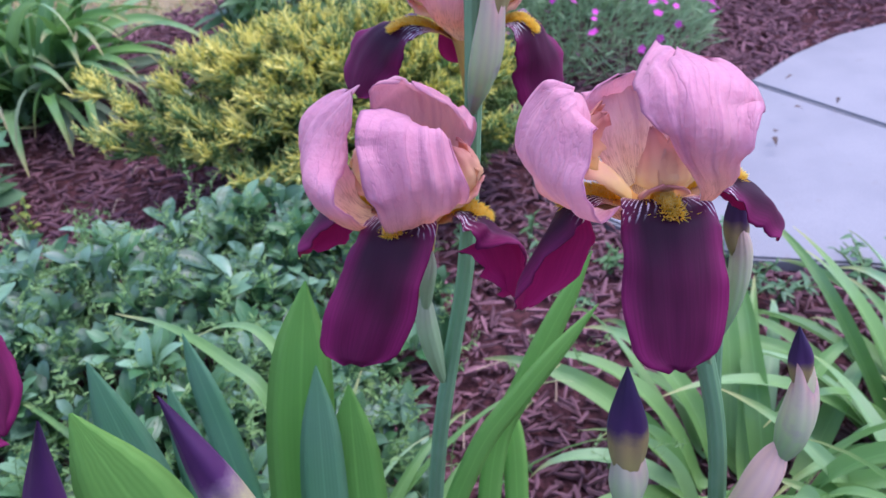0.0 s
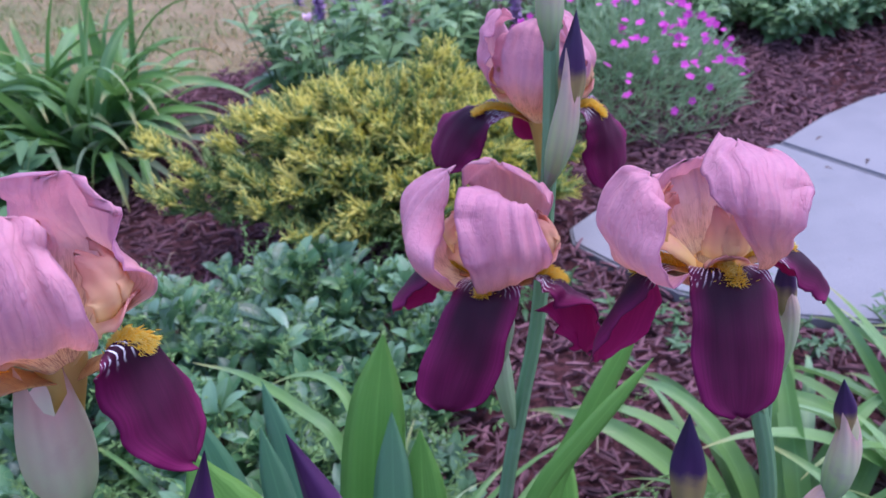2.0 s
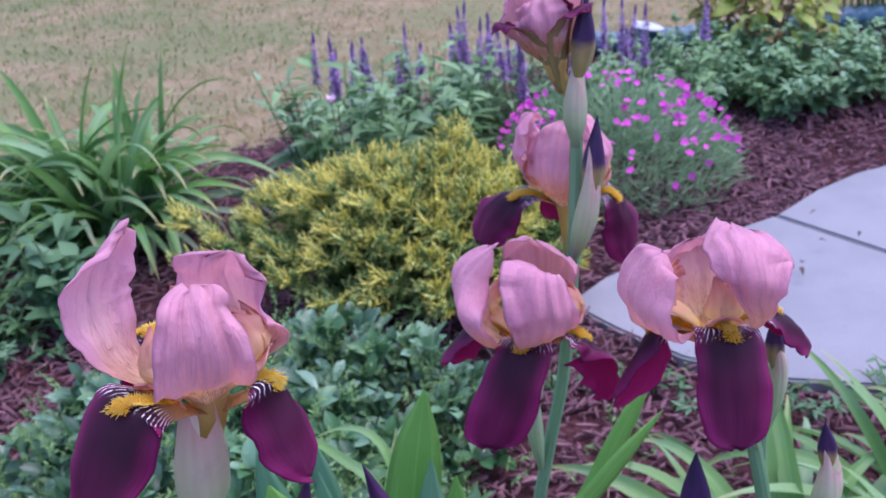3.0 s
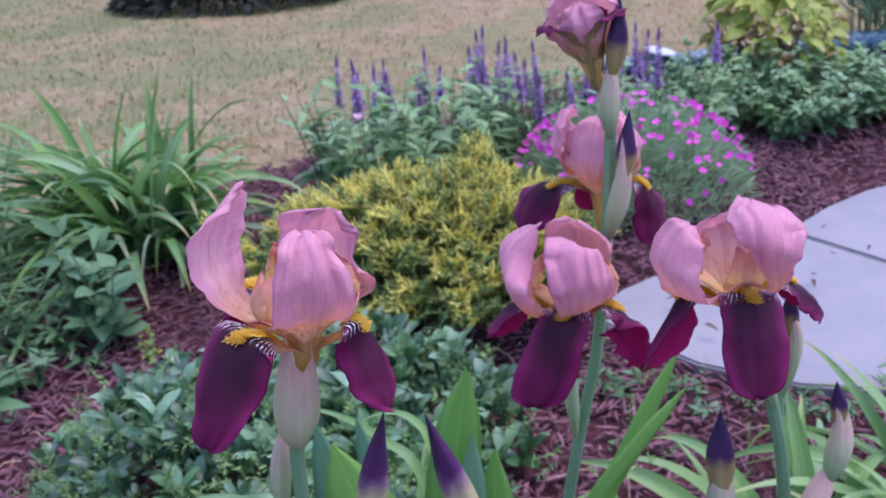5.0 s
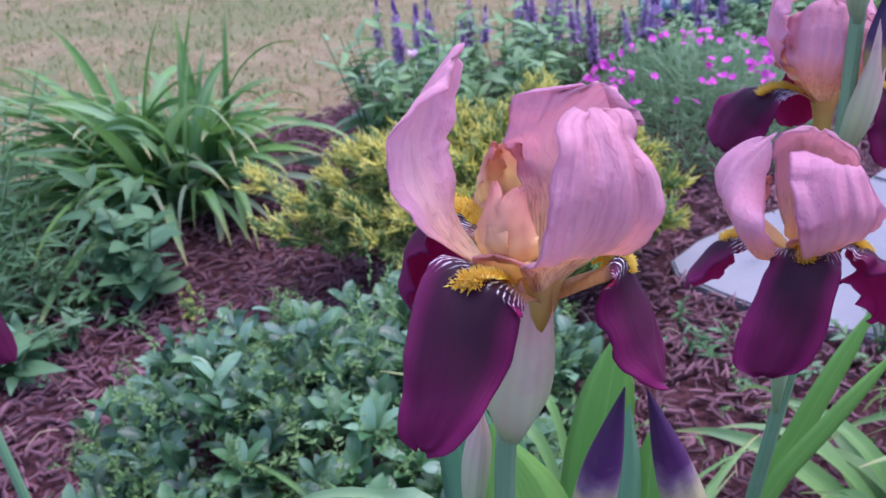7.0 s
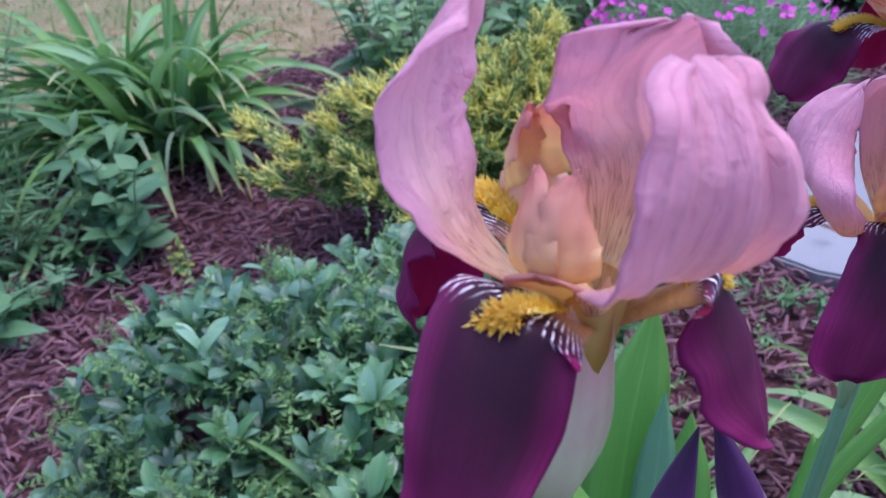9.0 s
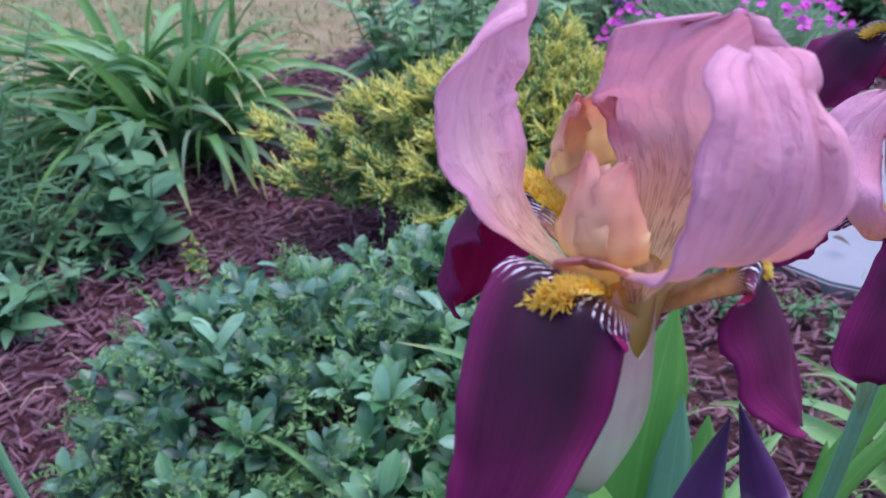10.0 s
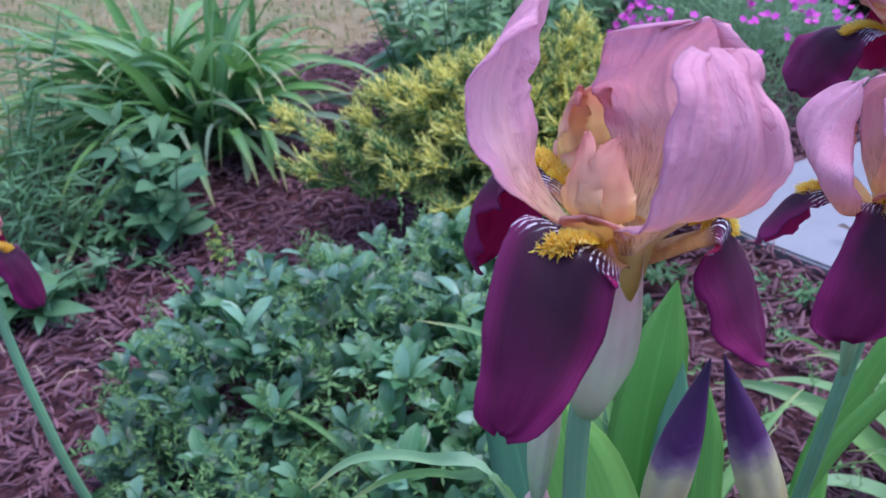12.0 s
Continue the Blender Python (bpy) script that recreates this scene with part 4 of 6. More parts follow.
# ---- leafy stalks and shrubs ----
def leafy_plant(name, place, label, height, radius, stems, leaves, leaf, leaf_size, material, seed, category="plant", lean=25, pitch=(-10, 45), group="", parts_leaf="foliage"):
    """Upright stalks in a clump with leaves along them."""
    ob = thing(name, place, label, category, group)
    rng = np.random.default_rng(seed)
    s = Soup()
    for k in range(stems):
        az = rng.uniform(0, 360)
        r = radius * 0.5 * math.sqrt(rng.random())
        sp = arch((r * math.cos(math.radians(az)), r * math.sin(math.radians(az)), -0.01), az, height * rng.uniform(0.7, 1.08), rng.uniform(0, lean), rng.uniform(0, lean), 8)
        part("stalk", quad_mesh("stalk", *tube(sp, [0.004, 0.003, 0.0015], 4, 6), M_GREEN_STALK), ob)
        m = leaves
        f = rng.uniform(0.15, 1.0, m)
        i = (f * 6.99).astype(int)
        at = sp[i] + (sp[i + 1] - sp[i]) * (f * 6.99 - i)[:, None]
        s.many(leaf, turns_of(np.arange(m) * 137.5 + rng.uniform(0, 360), rng.uniform(*pitch, m), rng.normal(0, 20, m), leaf_size * rng.uniform(0.6, 1.2, m) * (1.15 - 0.5 * f)), at)
    part(parts_leaf, s.mesh(parts_leaf, material), ob)
    return ob


LANCE = leaf_shape(0.17, 6, 0.25, 0.25)
ROUND = leaf_shape(0.34, 6, 0.2, 0.2)
NARROW = leaf_shape(0.06, 4, 0.2, 0.15)
# weeds and seedlings along the path
leafy_plant("tall_seedling", (-1.20, 1.90, 0), "upright grey-green seedling with broad pointed leaves", 0.30, 0.10, 4, 11, ROUND, 0.11, M_SILVER, 31)
leafy_plant("tall_seedling", (-1.33, 2.02, 0), "upright grey-green seedling with broad pointed leaves", 0.34, 0.10, 4, 11, LANCE, 0.12, M_SILVER, 32)
leafy_plant("lambs_ear_plant", (-1.42, 1.55, 0), "soft grey-green leafy rosette at the bed path", 0.16, 0.16, 9, 11, LANCE, 0.12, M_SILVER, 33, lean=50)
leafy_plant("weed_clump", (-1.62, 1.92, 0), "feathery green weed clump on bark mulch", 0.30, 0.34, 26, 22, NARROW, 0.09, M_WEED, 34, lean=35)
leafy_plant("weed_clump", (-1.75, 2.05, 0), "tall feathery grey-green weed clump", 0.50, 0.34, 26, 26, NARROW, 0.10, M_WEED, 35, lean=30)
leafy_plant("weed_clump", (-1.42, 1.80, 0), "low green weeds spreading on bark mulch", 0.13, 0.26, 20, 14, LANCE, 0.06, M_WEED, 36, lean=65)
leafy_plant("yellow_seedling", (-1.06, 1.84, 0), "tiny yellow-green seedling on bark mulch", 0.10, 0.03, 3, 6, ROUND, 0.03, M_GOLD, 37)
leafy_plant("grey_seedling", (-0.72, 3.02, 0), "small blue-grey bushy seedling", 0.26, 0.14, 9, 14, NARROW, 0.08, M_SILVER, 38)
leafy_plant("low_weeds", (0.20, 1.62, 0), "low green weeds along the walk's edge", 0.07, 0.20, 10, 10, LANCE, 0.034, M_WEED, 39, lean=65)
for px, py, sd in ((0.50, 1.60, 43), (0.76, 1.55, 44), (1.02, 1.46, 45)):
    leafy_plant("low_weeds", (px, py, 0), "low green weeds along the walk's edge", 0.10, 0.18, 16, 11, LANCE, 0.036, M_WEED, sd, lean=55)
leafy_plant("low_weeds", (0.02, 1.72, 0), "low green weeds beside the juniper", 0.07, 0.18, 10, 10, LANCE, 0.034, M_WEED, 40, lean=65)
leafy_plant("tall_weed", (-0.62, 2.72, 0), "leafy green weed stalks with pointed leaves", 0.52, 0.30, 18, 16, LANCE, 0.12, M_SALVIA_LEAF, 41, lean=18)
leafy_plant("tall_weed", (-0.36, 2.92, 0), "leafy green weed stalks with pointed leaves", 0.46, 0.34, 18, 16, LANCE, 0.11, M_SALVIA_LEAF, 42, lean=18)
pk = thing("pink_wildflower", (-0.52, 2.15, 0), "single pale pink flower on a thin stalk", "flower")
part("stalk", quad_mesh("stalk", *tube([(-0.02, 0.1, -0.01), (0.0, 0.05, 0.3), (0, 0, 0.52)], [0.003, 0.002, 0.002], 4, 6), M_GREEN_STALK), pk)
s = Soup()
s.many(leaf_shape(0.45, 5, 0.3, -0.2), turns_of(np.arange(5) * 72.0, np.full(5, 40.0), np.zeros(5), np.full(5, 0.022)), np.tile([0, 0, 0.52], (5, 1)))
part("blossom", s.mesh("blossom", M_PALE_PINK), pk, "pale pink blossom")



def pink_speck(x, y, z):
    ob = thing("pink_wildflower", (x, y, 0), "tiny pink blossom among the groundcover leaves", "flower")
    part("stalk", quad_mesh("stalk", *tube([(0.01, 0.01, -0.01), (0.005, 0.0, z * 0.6), (0, 0, z)], [0.002, 0.0015, 0.001], 4, 5), M_GREEN_STALK), ob)
    s = Soup()
    s.many(leaf_shape(0.45, 5, 0.3, -0.2), turns_of(np.arange(5) * 72.0, np.full(5, 35.0), np.zeros(5), np.full(5, 0.009)), np.tile([0, 0, z], (5, 1)))
    part("blossom", s.mesh("blossom", M_PALE_PINK), ob, "pale pink blossom")


pink_speck(-0.68, 1.39, 0.29)

# ---- salvia ----
def salvia_spike_mesh(seed):
    rng = np.random.default_rng(seed)
    s = Soup()
    petal = leaf_shape(0.3, 4, 0.5, 0.4)
    whorls = 17
    for k in range(whorls):
        f = k / (whorls - 1)
        m = 7
        s.many(petal, turns_of(np.arange(m) * 360 / m + rng.uniform(0, 60), rng.uniform(10, 55, m), rng.normal(0, 20, m), (0.027 - 0.018 * f) * rng.uniform(0.8, 1.2, m)), np.tile([0, 0, 0.16 * f], (m, 1)) + rng.normal(0, 0.0015, (m, 3)))
    return s.mesh("flower_spike", M_PURPLE)


def salvia_tip_mesh():
    s = Soup()
    s.many(needle_shape(0.13, 5), turns_of(np.zeros(1), np.array([90.0]), np.zeros(1), np.array([0.045])), np.zeros((1, 3)))
    return s.mesh("spike_tip", M_PURPLE_TIP)


spikes = [salvia_spike_mesh(k) for k in range(3)]
spike_tip = salvia_tip_mesh()


def salvia(place, label, seed, tall, sx, count, foliage):
    ob = leafy_plant("salvia_plant", place, label, 0.34, 0.44, 44, 36, LANCE, 0.066, M_SALVIA_LEAF, seed, "flower", 28, group="salvia plants") if foliage else thing("salvia_plant", place, label, "flower", "salvia plants")
    rng = np.random.default_rng(seed + 50)
    for k in range(count):
        px, py = rng.uniform(-sx, sx), rng.uniform(-0.16, 0.16)
        h = tall * rng.uniform(0.72, 1.05)
        lean = rng.normal(0, 5)
        top = np.array([px * 1.25 + 0.02 * lean * 0.2, py, h - 0.16])
        part("stalk", quad_mesh("stalk", *tube([(px * 0.7, py, 0), (px, py, h * 0.4), top, top + (0.002 * lean, 0, 0.15)], [0.003, 0.0025, 0.002, 0.001], 4, 8), M_GREEN_STALK), ob)
        sp = part("flower_spike", spikes[k % 3], ob, "violet flower spike")
        sp.matrix_basis = Matrix.Translation(top) @ pose(0, 0, 0, rng.normal(0, 4), lean, rng.uniform(0, 360)) @ Matrix.Diagonal((1, 1, rng.uniform(0.65, 1.2), 1))
        part("spike_tip", spike_tip, sp, place=(0, 0, 0.152))
    return ob


salvia((-0.42, 3.18, 0), "clump of violet salvia spikes over green leaves", 61, 0.45, 0.30, 17, True)
salvia((-0.02, 3.22, 0), "clump of violet salvia spikes over green leaves", 62, 0.44, 0.27, 14, True)
salvia((0.36, 3.30, 0), "clump of violet salvia spikes over green leaves", 63, 0.44, 0.22, 9, True)


# ---- magenta pinks ----
def dianthus(place):
    ob = thing("dianthus_plant", place, "grey-green mound dotted with magenta blossoms", "flower")
    rng = np.random.default_rng(70)
    s = Soup()
    m = 7500
    a, r = rng.uniform(0, 360, m), np.sqrt(rng.random(m))
    x, y = 0.38 * r * np.cos(np.radians(a)), 0.36 * r * np.sin(np.radians(a))
    z = 0.27 * np.sqrt(np.clip(1 - r**2, 0.02, 1)) * rng.uniform(0.40, 1.05, m) * (1 + 0.22 * value_noise(x, y, 9.0, 3)) + rng.normal(0, 0.012, m)
    s.many(leaf_shape(0.042, 3, 0.1, 0.15), turns_of(a + rng.normal(0, 50, m), rng.uniform(0, 85, m), rng.uniform(0, 180, m), rng.uniform(0.035, 0.075, m)), np.stack([x, y, z], -1))
    part("foliage", s.mesh("foliage", M_PINK_LEAF), ob, "fine grey-green foliage")
    b = Soup()
    b.many(leaf_shape(0.5, 5, 0.15, 0.1, 0, 0.5), turns_of(np.arange(5) * 72.0, np.full(5, 12.0), np.zeros(5), np.full(5, 0.0135)), np.zeros((5, 3)))
    bl = b.mesh("blossom", M_MAGENTA)
    for k in range(185):
        if k < 60:
            aa, rr = rng.uniform(-60, 40), rng.uniform(0.5, 1.0)
        elif k < 110:
            aa, rr = rng.uniform(150, 235), rng.uniform(0.55, 1.05)
        else:
            aa, rr = (rng.uniform(0, 360), math.sqrt(rng.random())) if k < 160 else (rng.uniform(-110, -30), rng.uniform(0.4, 0.95))
        c = part("blossom", bl, ob)
        px, py = 0.40 * rr * math.cos(math.radians(aa)), 0.36 * rr * math.sin(math.radians(aa))
        pz = 0.28 * math.sqrt(max(0.03, 1 - rr * rr)) + 0.055
        c.matrix_basis = pose(px, py, pz, rng.uniform(-20, 75), rng.normal(0, 30), rng.normal(0, 30)) @ Matrix.Scale(rng.uniform(0.75, 1.2), 4)
    return ob


dianthus((0.25, 2.86, 0))

# ---- shrubs and pipe at the back ----
BROAD2 = leaf_shape(0.26, 6, 0.2, 0.35, 0, 0.8)
for k, (px, py, hh) in enumerate(((0.62, 3.62, 0.30), (0.84, 3.54, 0.28), (1.06, 3.62, 0.30), (1.46, 3.62, 0.28), (1.62, 3.22, 0.24))):
    leafy_plant("green_shrub", (px, py, 0), "low bushy green shrub with divided leaves on mulch", hh, 0.40, 34, 40, BROAD2, 0.056, M_SHRUB, 80 + k, "shrub", 42, group="low green shrubs")
BROAD = leaf_shape(0.34, 7, 0.18, 0.30, 0, 0.75)


def golden_shrub(place):
    ob = leafy_plant("golden_shrub", place, "golden-leaved shrub with rusty inner foliage", 0.40, 0.40, 30, 26, BROAD, 0.060, M_RUST, 91, "shrub", 34)
    rng = np.random.default_rng(90)
    s = Soup()
    m = 330
    a, r = rng.uniform(0, 360, m), np.sqrt(rng.random(m))
    lump = 1 + 0.16 * np.sin(np.radians(a * 3)) + rng.normal(0, 0.05, m)
    x, y = 0.27 * r * np.cos(np.radians(a)) * lump, 0.26 * r * np.sin(np.radians(a)) * lump
    z = 0.15 + 0.34 * np.sqrt(np.clip(1 - r**2, 0, 1)) * lump + rng.normal(0, 0.025, m)
    s.many(BROAD, turns_of(a + rng.normal(0, 40, m), rng.uniform(-50, 15, m), rng.normal(0, 20, m), rng.uniform(0.045, 0.095, m)), np.stack([x, y, z], -1))
    part("leaf_crown", s.mesh("leaf_crown", M_GOLD), ob, "lime-gold outer leaves")
    return ob


golden_shrub((0.95, 3.98, 0))
leafy_plant("dark_ornamental_grass", (1.78, 4.78, 0), "dense blue-green fine-leaved clump", 0.75, 0.55, 60, 30, NARROW, 0.16, M_PINK_LEAF, 92, "plant", 18, (30, 80))


def drain_pipe():
    ob = thing("drain_pipe", (0, 0, 0), "ribbed teal plastic drain pipe on the ground", "pipe")
    n = 150
    sp = spline([(0.20, 4.36, 0.05), (0.55, 4.34, 0.05), (1.1, 4.48, 0.06), (1.7, 4.52, 0.07), (2.4, 4.40, 0.07)], n)
    V, Q, UV = tube(sp, [0.05] * 5, 12, n)
    ring = 1 + 0.10 * np.repeat(np.sign(np.sin(np.arange(n) * 1.57)), 12)[:, None]
    C = np.repeat(sp, 12, 0)
    part("pipe", quad_mesh("pipe", C + (V - C) * ring, Q, UV, M_BLUE), ob)
    v = tube([(0.50, 4.30, 0.0), (0.505, 4.30, 0.07), (0.51, 4.30, 0.125)], [0.07, 0.07, 0.065], 14, 6)
    part("riser", quad_mesh("riser", *v, M_TEAL), ob, "dark teal upright pipe joint")
    v = tube([(0.508, 4.30, 0.122), (0.51, 4.30, 0.132), (0.511, 4.30, 0.136)], [0.072, 0.072, 0.01], 14, 5)
    part("cap", quad_mesh("cap", *v, plain_material("white_cap", (0.40, 0.44, 0.46), (0.5, 0.54, 0.56), 9.0, 0.3)), ob, "pale cap")


drain_pipe()
# near-black leafy mound, added where a shadow darkens the far lawn
s = Soup()
rng = np.random.default_rng(99)
m = 2600
a, r = rng.uniform(0, 360, m), np.sqrt(rng.random(m))
s.many(LANCE, turns_of(a, rng.uniform(-20, 60, m), rng.normal(0, 30, m), rng.uniform(0.06, 0.12, m)),
       np.stack([0.9 * r * np.cos(np.radians(a)), 0.5 * r * np.sin(np.radians(a)), 0.3 * np.sqrt(1 - r**2) * rng.uniform(0.3, 1, m)], -1))
low = thing("dark_shadow_mound", (-2.30, 6.95, 0), "low dark leafy mound standing in for a shadow on the lawn", "shrub")
part("foliage", s.mesh("foliage", plain_material("shadow_foliage", (0.008, 0.014, 0.010), (0.022, 0.034, 0.020), 6.0, 0.7, True)), low)


# bits blown onto the walk
scrap = quad_mesh("dry_leaf", *leaf_shape(0.22, 5, 0.5, 0.3), plain_material("dry_leaf", (0.05, 0.035, 0.03), (0.12, 0.08, 0.06), 60.0, 0.8, False))
for k, (px, py) in enumerate(((0.74, 2.256), (0.662, 2.124), (0.512, 1.892), (0.781, 2.443), (0.655, 2.101), (0.34, 1.87), (0.943, 2.72), (0.60, 2.30), (0.30, 2.02), (0.86, 2.30), (0.42, 2.10))):
    bit = tagged(new("dry_leaf", scrap), "small dry brown leaf scrap on the walk", "leaf", "leaf scraps on the walk")
    bit.matrix_basis = pose(px, py, 0.049, 4, 0, k * 67) @ Matrix.Scale(0.022 + 0.007 * (k % 3), 4)

# dry stalks lying on the mulch
straw = Soup()
rng = np.random.default_rng(120)
for k in range(60):
    px, py = rng.uniform(-1.5, 0.2), rng.uniform(1.0, 3.0)
    a, ln = rng.uniform(0, 6.283), rng.uniform(0.03, 0.11)
    dx, dy = math.cos(a) * ln, math.sin(a) * ln
    straw.add(*tube([(px, py, 0.030), (px + dx * 0.5, py + dy * 0.5, 0.040 + rng.uniform(0, 0.012)), (px + dx, py + dy, 0.032)], [0.0014, 0.0013, 0.0008], 4, 5))
tagged(new("dry_straw", straw.mesh("dry_straw", plain_material("dry_straw", (0.28, 0.20, 0.13), (0.46, 0.36, 0.24), 60.0, 0.8, True))), "thin pale dry stalks lying on the mulch", "debris", kind="stuff")


# ---- irises ----
def petal(mid, half, curl, az, side=(0, 0), twist=(0, 0), ruffle=0.0015, seed=0, nu=44, nv=27, tip=0.86, shift=0.0, folds=0.0004, half2=None, curl2=None, crown=(0, 0)):
    """A petal whose midrib runs through (outward, up) points. half: half widths, curl: how far the edges roll towards
    the upper face (radians), side: sideways swing, twist: degrees about the midrib, all from base to tip.
    half2, curl2: the same for the other side of the midrib, where the two differ. crown: how far the end runs out, from edge to edge."""
    u = np.linspace(0, 1, nu)
    P = spline(mid, nu)
    v = np.linspace(-1, 1, nv)
    fade = np.sqrt(np.clip(1 - 0.93 * np.clip((u - tip) / (1 - tip), 0, 1) ** 2.2, 0.02, 1))
    W0, W1 = (np.maximum(spline(h, nu)[:, 0], 0.0008) * fade for h in (half, half if half2 is None else half2))
    K0, K1 = (spline(c, nu)[:, 0] for c in (curl, curl if curl2 is None else curl2))
    W, K = np.where(v < 0, W0[:, None], W1[:, None]), np.where(v < 0, K0[:, None], K1[:, None])
    S, Tw = spline(side, nu)[:, 0], np.radians(spline(twist, nu)[:, 0])
    T = unit(np.gradient(P, axis=0))
    N = np.stack([-T[:, 1], T[:, 0]], -1)
    k = np.where(np.abs(K) < 1e-3, 1e-3, K)
    lat, up = W * np.sin(k * v) / k, W * (1 - np.cos(k * v)) / k
    c, s = np.cos(Tw)[:, None], np.sin(Tw)[:, None]
    lat, up = lat * c - up * s, lat * s + up * c
    U2, V2 = np.meshgrid(u, v, indexing="ij")
    rip = np.sin(2 * np.pi * (2.6 * U2 + 0.23 * seed) + 2.0 * V2) + 0.8 * np.sin(2 * np.pi * (5.3 * U2 + 0.41 * seed) - 1.5 * V2)
    up = up + ruffle * rip * np.abs(V2) ** 1.8 * np.clip(U2 * 2.2, 0, 1)
    bumps = np.array([noise.noise(Vector((a * 5 + seed * 3.1, b * 2.2, seed))) for a, b in zip(U2.ravel(), V2.ravel())]).reshape(U2.shape)
    up = up + ruffle * 1.3 * bumps * np.clip(U2 * 2, 0, 1)
    creases = np.array([noise.noise(Vector((b * 3.6 + seed * 1.9, a * 1.4 + seed, 0.7 * seed))) + 0.55 * noise.noise(Vector((b * 8.5 - seed, a * 2.6, 1.3 * seed))) for a, b in zip(U2.ravel(), V2.ravel())]).reshape(U2.shape)
    up = up + folds * 1.3 * creases * np.clip(U2 * 1.6, 0, 1) * np.clip(W / 0.02, 0, 1)
    lat = lat * (1 + 0.022 * np.sin(2 * np.pi * (3.7 * U2 + 0.3 * seed)) * np.abs(V2) ** 3) + S[:, None] + shift
    up = up + 0.30 * ruffle * (np.sin(2 * np.pi * (13.0 * U2 + 0.37 * seed)) + 0.7 * np.sin(2 * np.pi * (8.2 * U2 + 0.11 * seed))) * np.abs(V2) ** 7 * np.clip(U2 * 2, 0, 1)
    X, Z = P[:, :1] + N[:, :1] * up, P[:, 1:] + N[:, 1:] * up
    end = (0.0006 + 0.4 * ruffle) * np.sin(4 * V2 + seed * 1.7) * U2**6 + spline(crown, nv)[None, :, 0] * U2**4
    X, Z = X + T[:, :1] * end, Z + T[:, 1:] * end
    a = math.radians(az)
    V = np.stack([X * math.cos(a) - lat * math.sin(a), X * math.sin(a) + lat * math.cos(a), Z], -1)
    return V.reshape(-1, 3), grid_faces(nu, nv)[:, ::-1], np.stack([U2, V2 / 2 + 0.5], -1).reshape(-1, 2)


def thicken(ob, t, offset=0):
    m = ob.modifiers.new("thickness", "SOLIDIFY")
    m.thickness, m.offset, m.material_offset = t, -1, offset
    return ob


FALL = dict(mid=[(0.004, 0.0), (0.020, 0.016), (0.038, 0.026), (0.055, 0.022), (0.067, 0.004), (0.073, -0.020), (0.074, -0.044)],
            half=[0.004, 0.009, 0.016, 0.022, 0.025, 0.026, 0.021], curl=[0.4, 0.1, -0.6, -1.1, -1.3, -1.2, -1.0])
FACE = dict(ruffle=0.0009, curl=[0.5, 0.3, -0.3, -0.7, -0.6, -0.4, -0.2])
STAND = dict(mid=[(0.006, 0.004), (0.022, 0.020), (0.034, 0.040), (0.036, 0.062), (0.026, 0.084), (0.014, 0.092)],
             half=[0.005, 0.015, 0.028, 0.035, 0.033, 0.019], curl=[0.8, 0.8, 0.75, 0.7, 0.75, 0.8])
ARM = dict(mid=[(0.002, 0.004), (0.012, 0.020), (0.024, 0.032), (0.034, 0.036), (0.040, 0.041)], half=[0.005, 0.0105, 0.0130, 0.0130, 0.0095], curl=[-0.9, -1.1, -0.9, -0.6, -0.2])


def beard_mesh(spec, az, seed, u0=0.18, u1=0.50):
    rng = np.random.default_rng(seed)
    s = Soup()
    hair = needle_shape(0.085, 3)
    mid = spline(spec["mid"], 60)
    T = unit(np.gradient(mid, axis=0))
    m = 1100
    u = u0 + (u1 - u0) * rng.random(m) ** 0.85
    i = (u * 59).astype(int)
    lat = rng.normal(0, 1, m) * (0.0023 + 0.0008 * (u - u0) / (u1 - u0))
    N = np.stack([-T[i, 1], T[i, 0]], -1)
    pitch = np.degrees(np.arctan2(N[:, 1] + 0.9 * T[i, 1], N[:, 0] + 0.9 * T[i, 0])) + rng.normal(0, 14, m)
    swing = spline(spec.get("side", (0, 0)), 60)[i, 0]
    at = np.stack([mid[i, 0], lat + swing, mid[i, 1]], -1)
    R = turns_of(lat * 5500 + rng.normal(0, 14, m), np.minimum(pitch, 172), rng.uniform(0, 120, m), rng.uniform(0.0026, 0.0048, m) * np.where(np.abs(lat) > 0.005, 0.6, 1.0))
    a = math.radians(az)
    Z = np.array([[math.cos(a), -math.sin(a), 0], [math.sin(a), math.cos(a), 0], [0, 0, 1]])
    s.many(hair, np.einsum("ij,njk->nik", Z, R), at @ Z.T)
    return s.mesh("beard", M_BEARD)


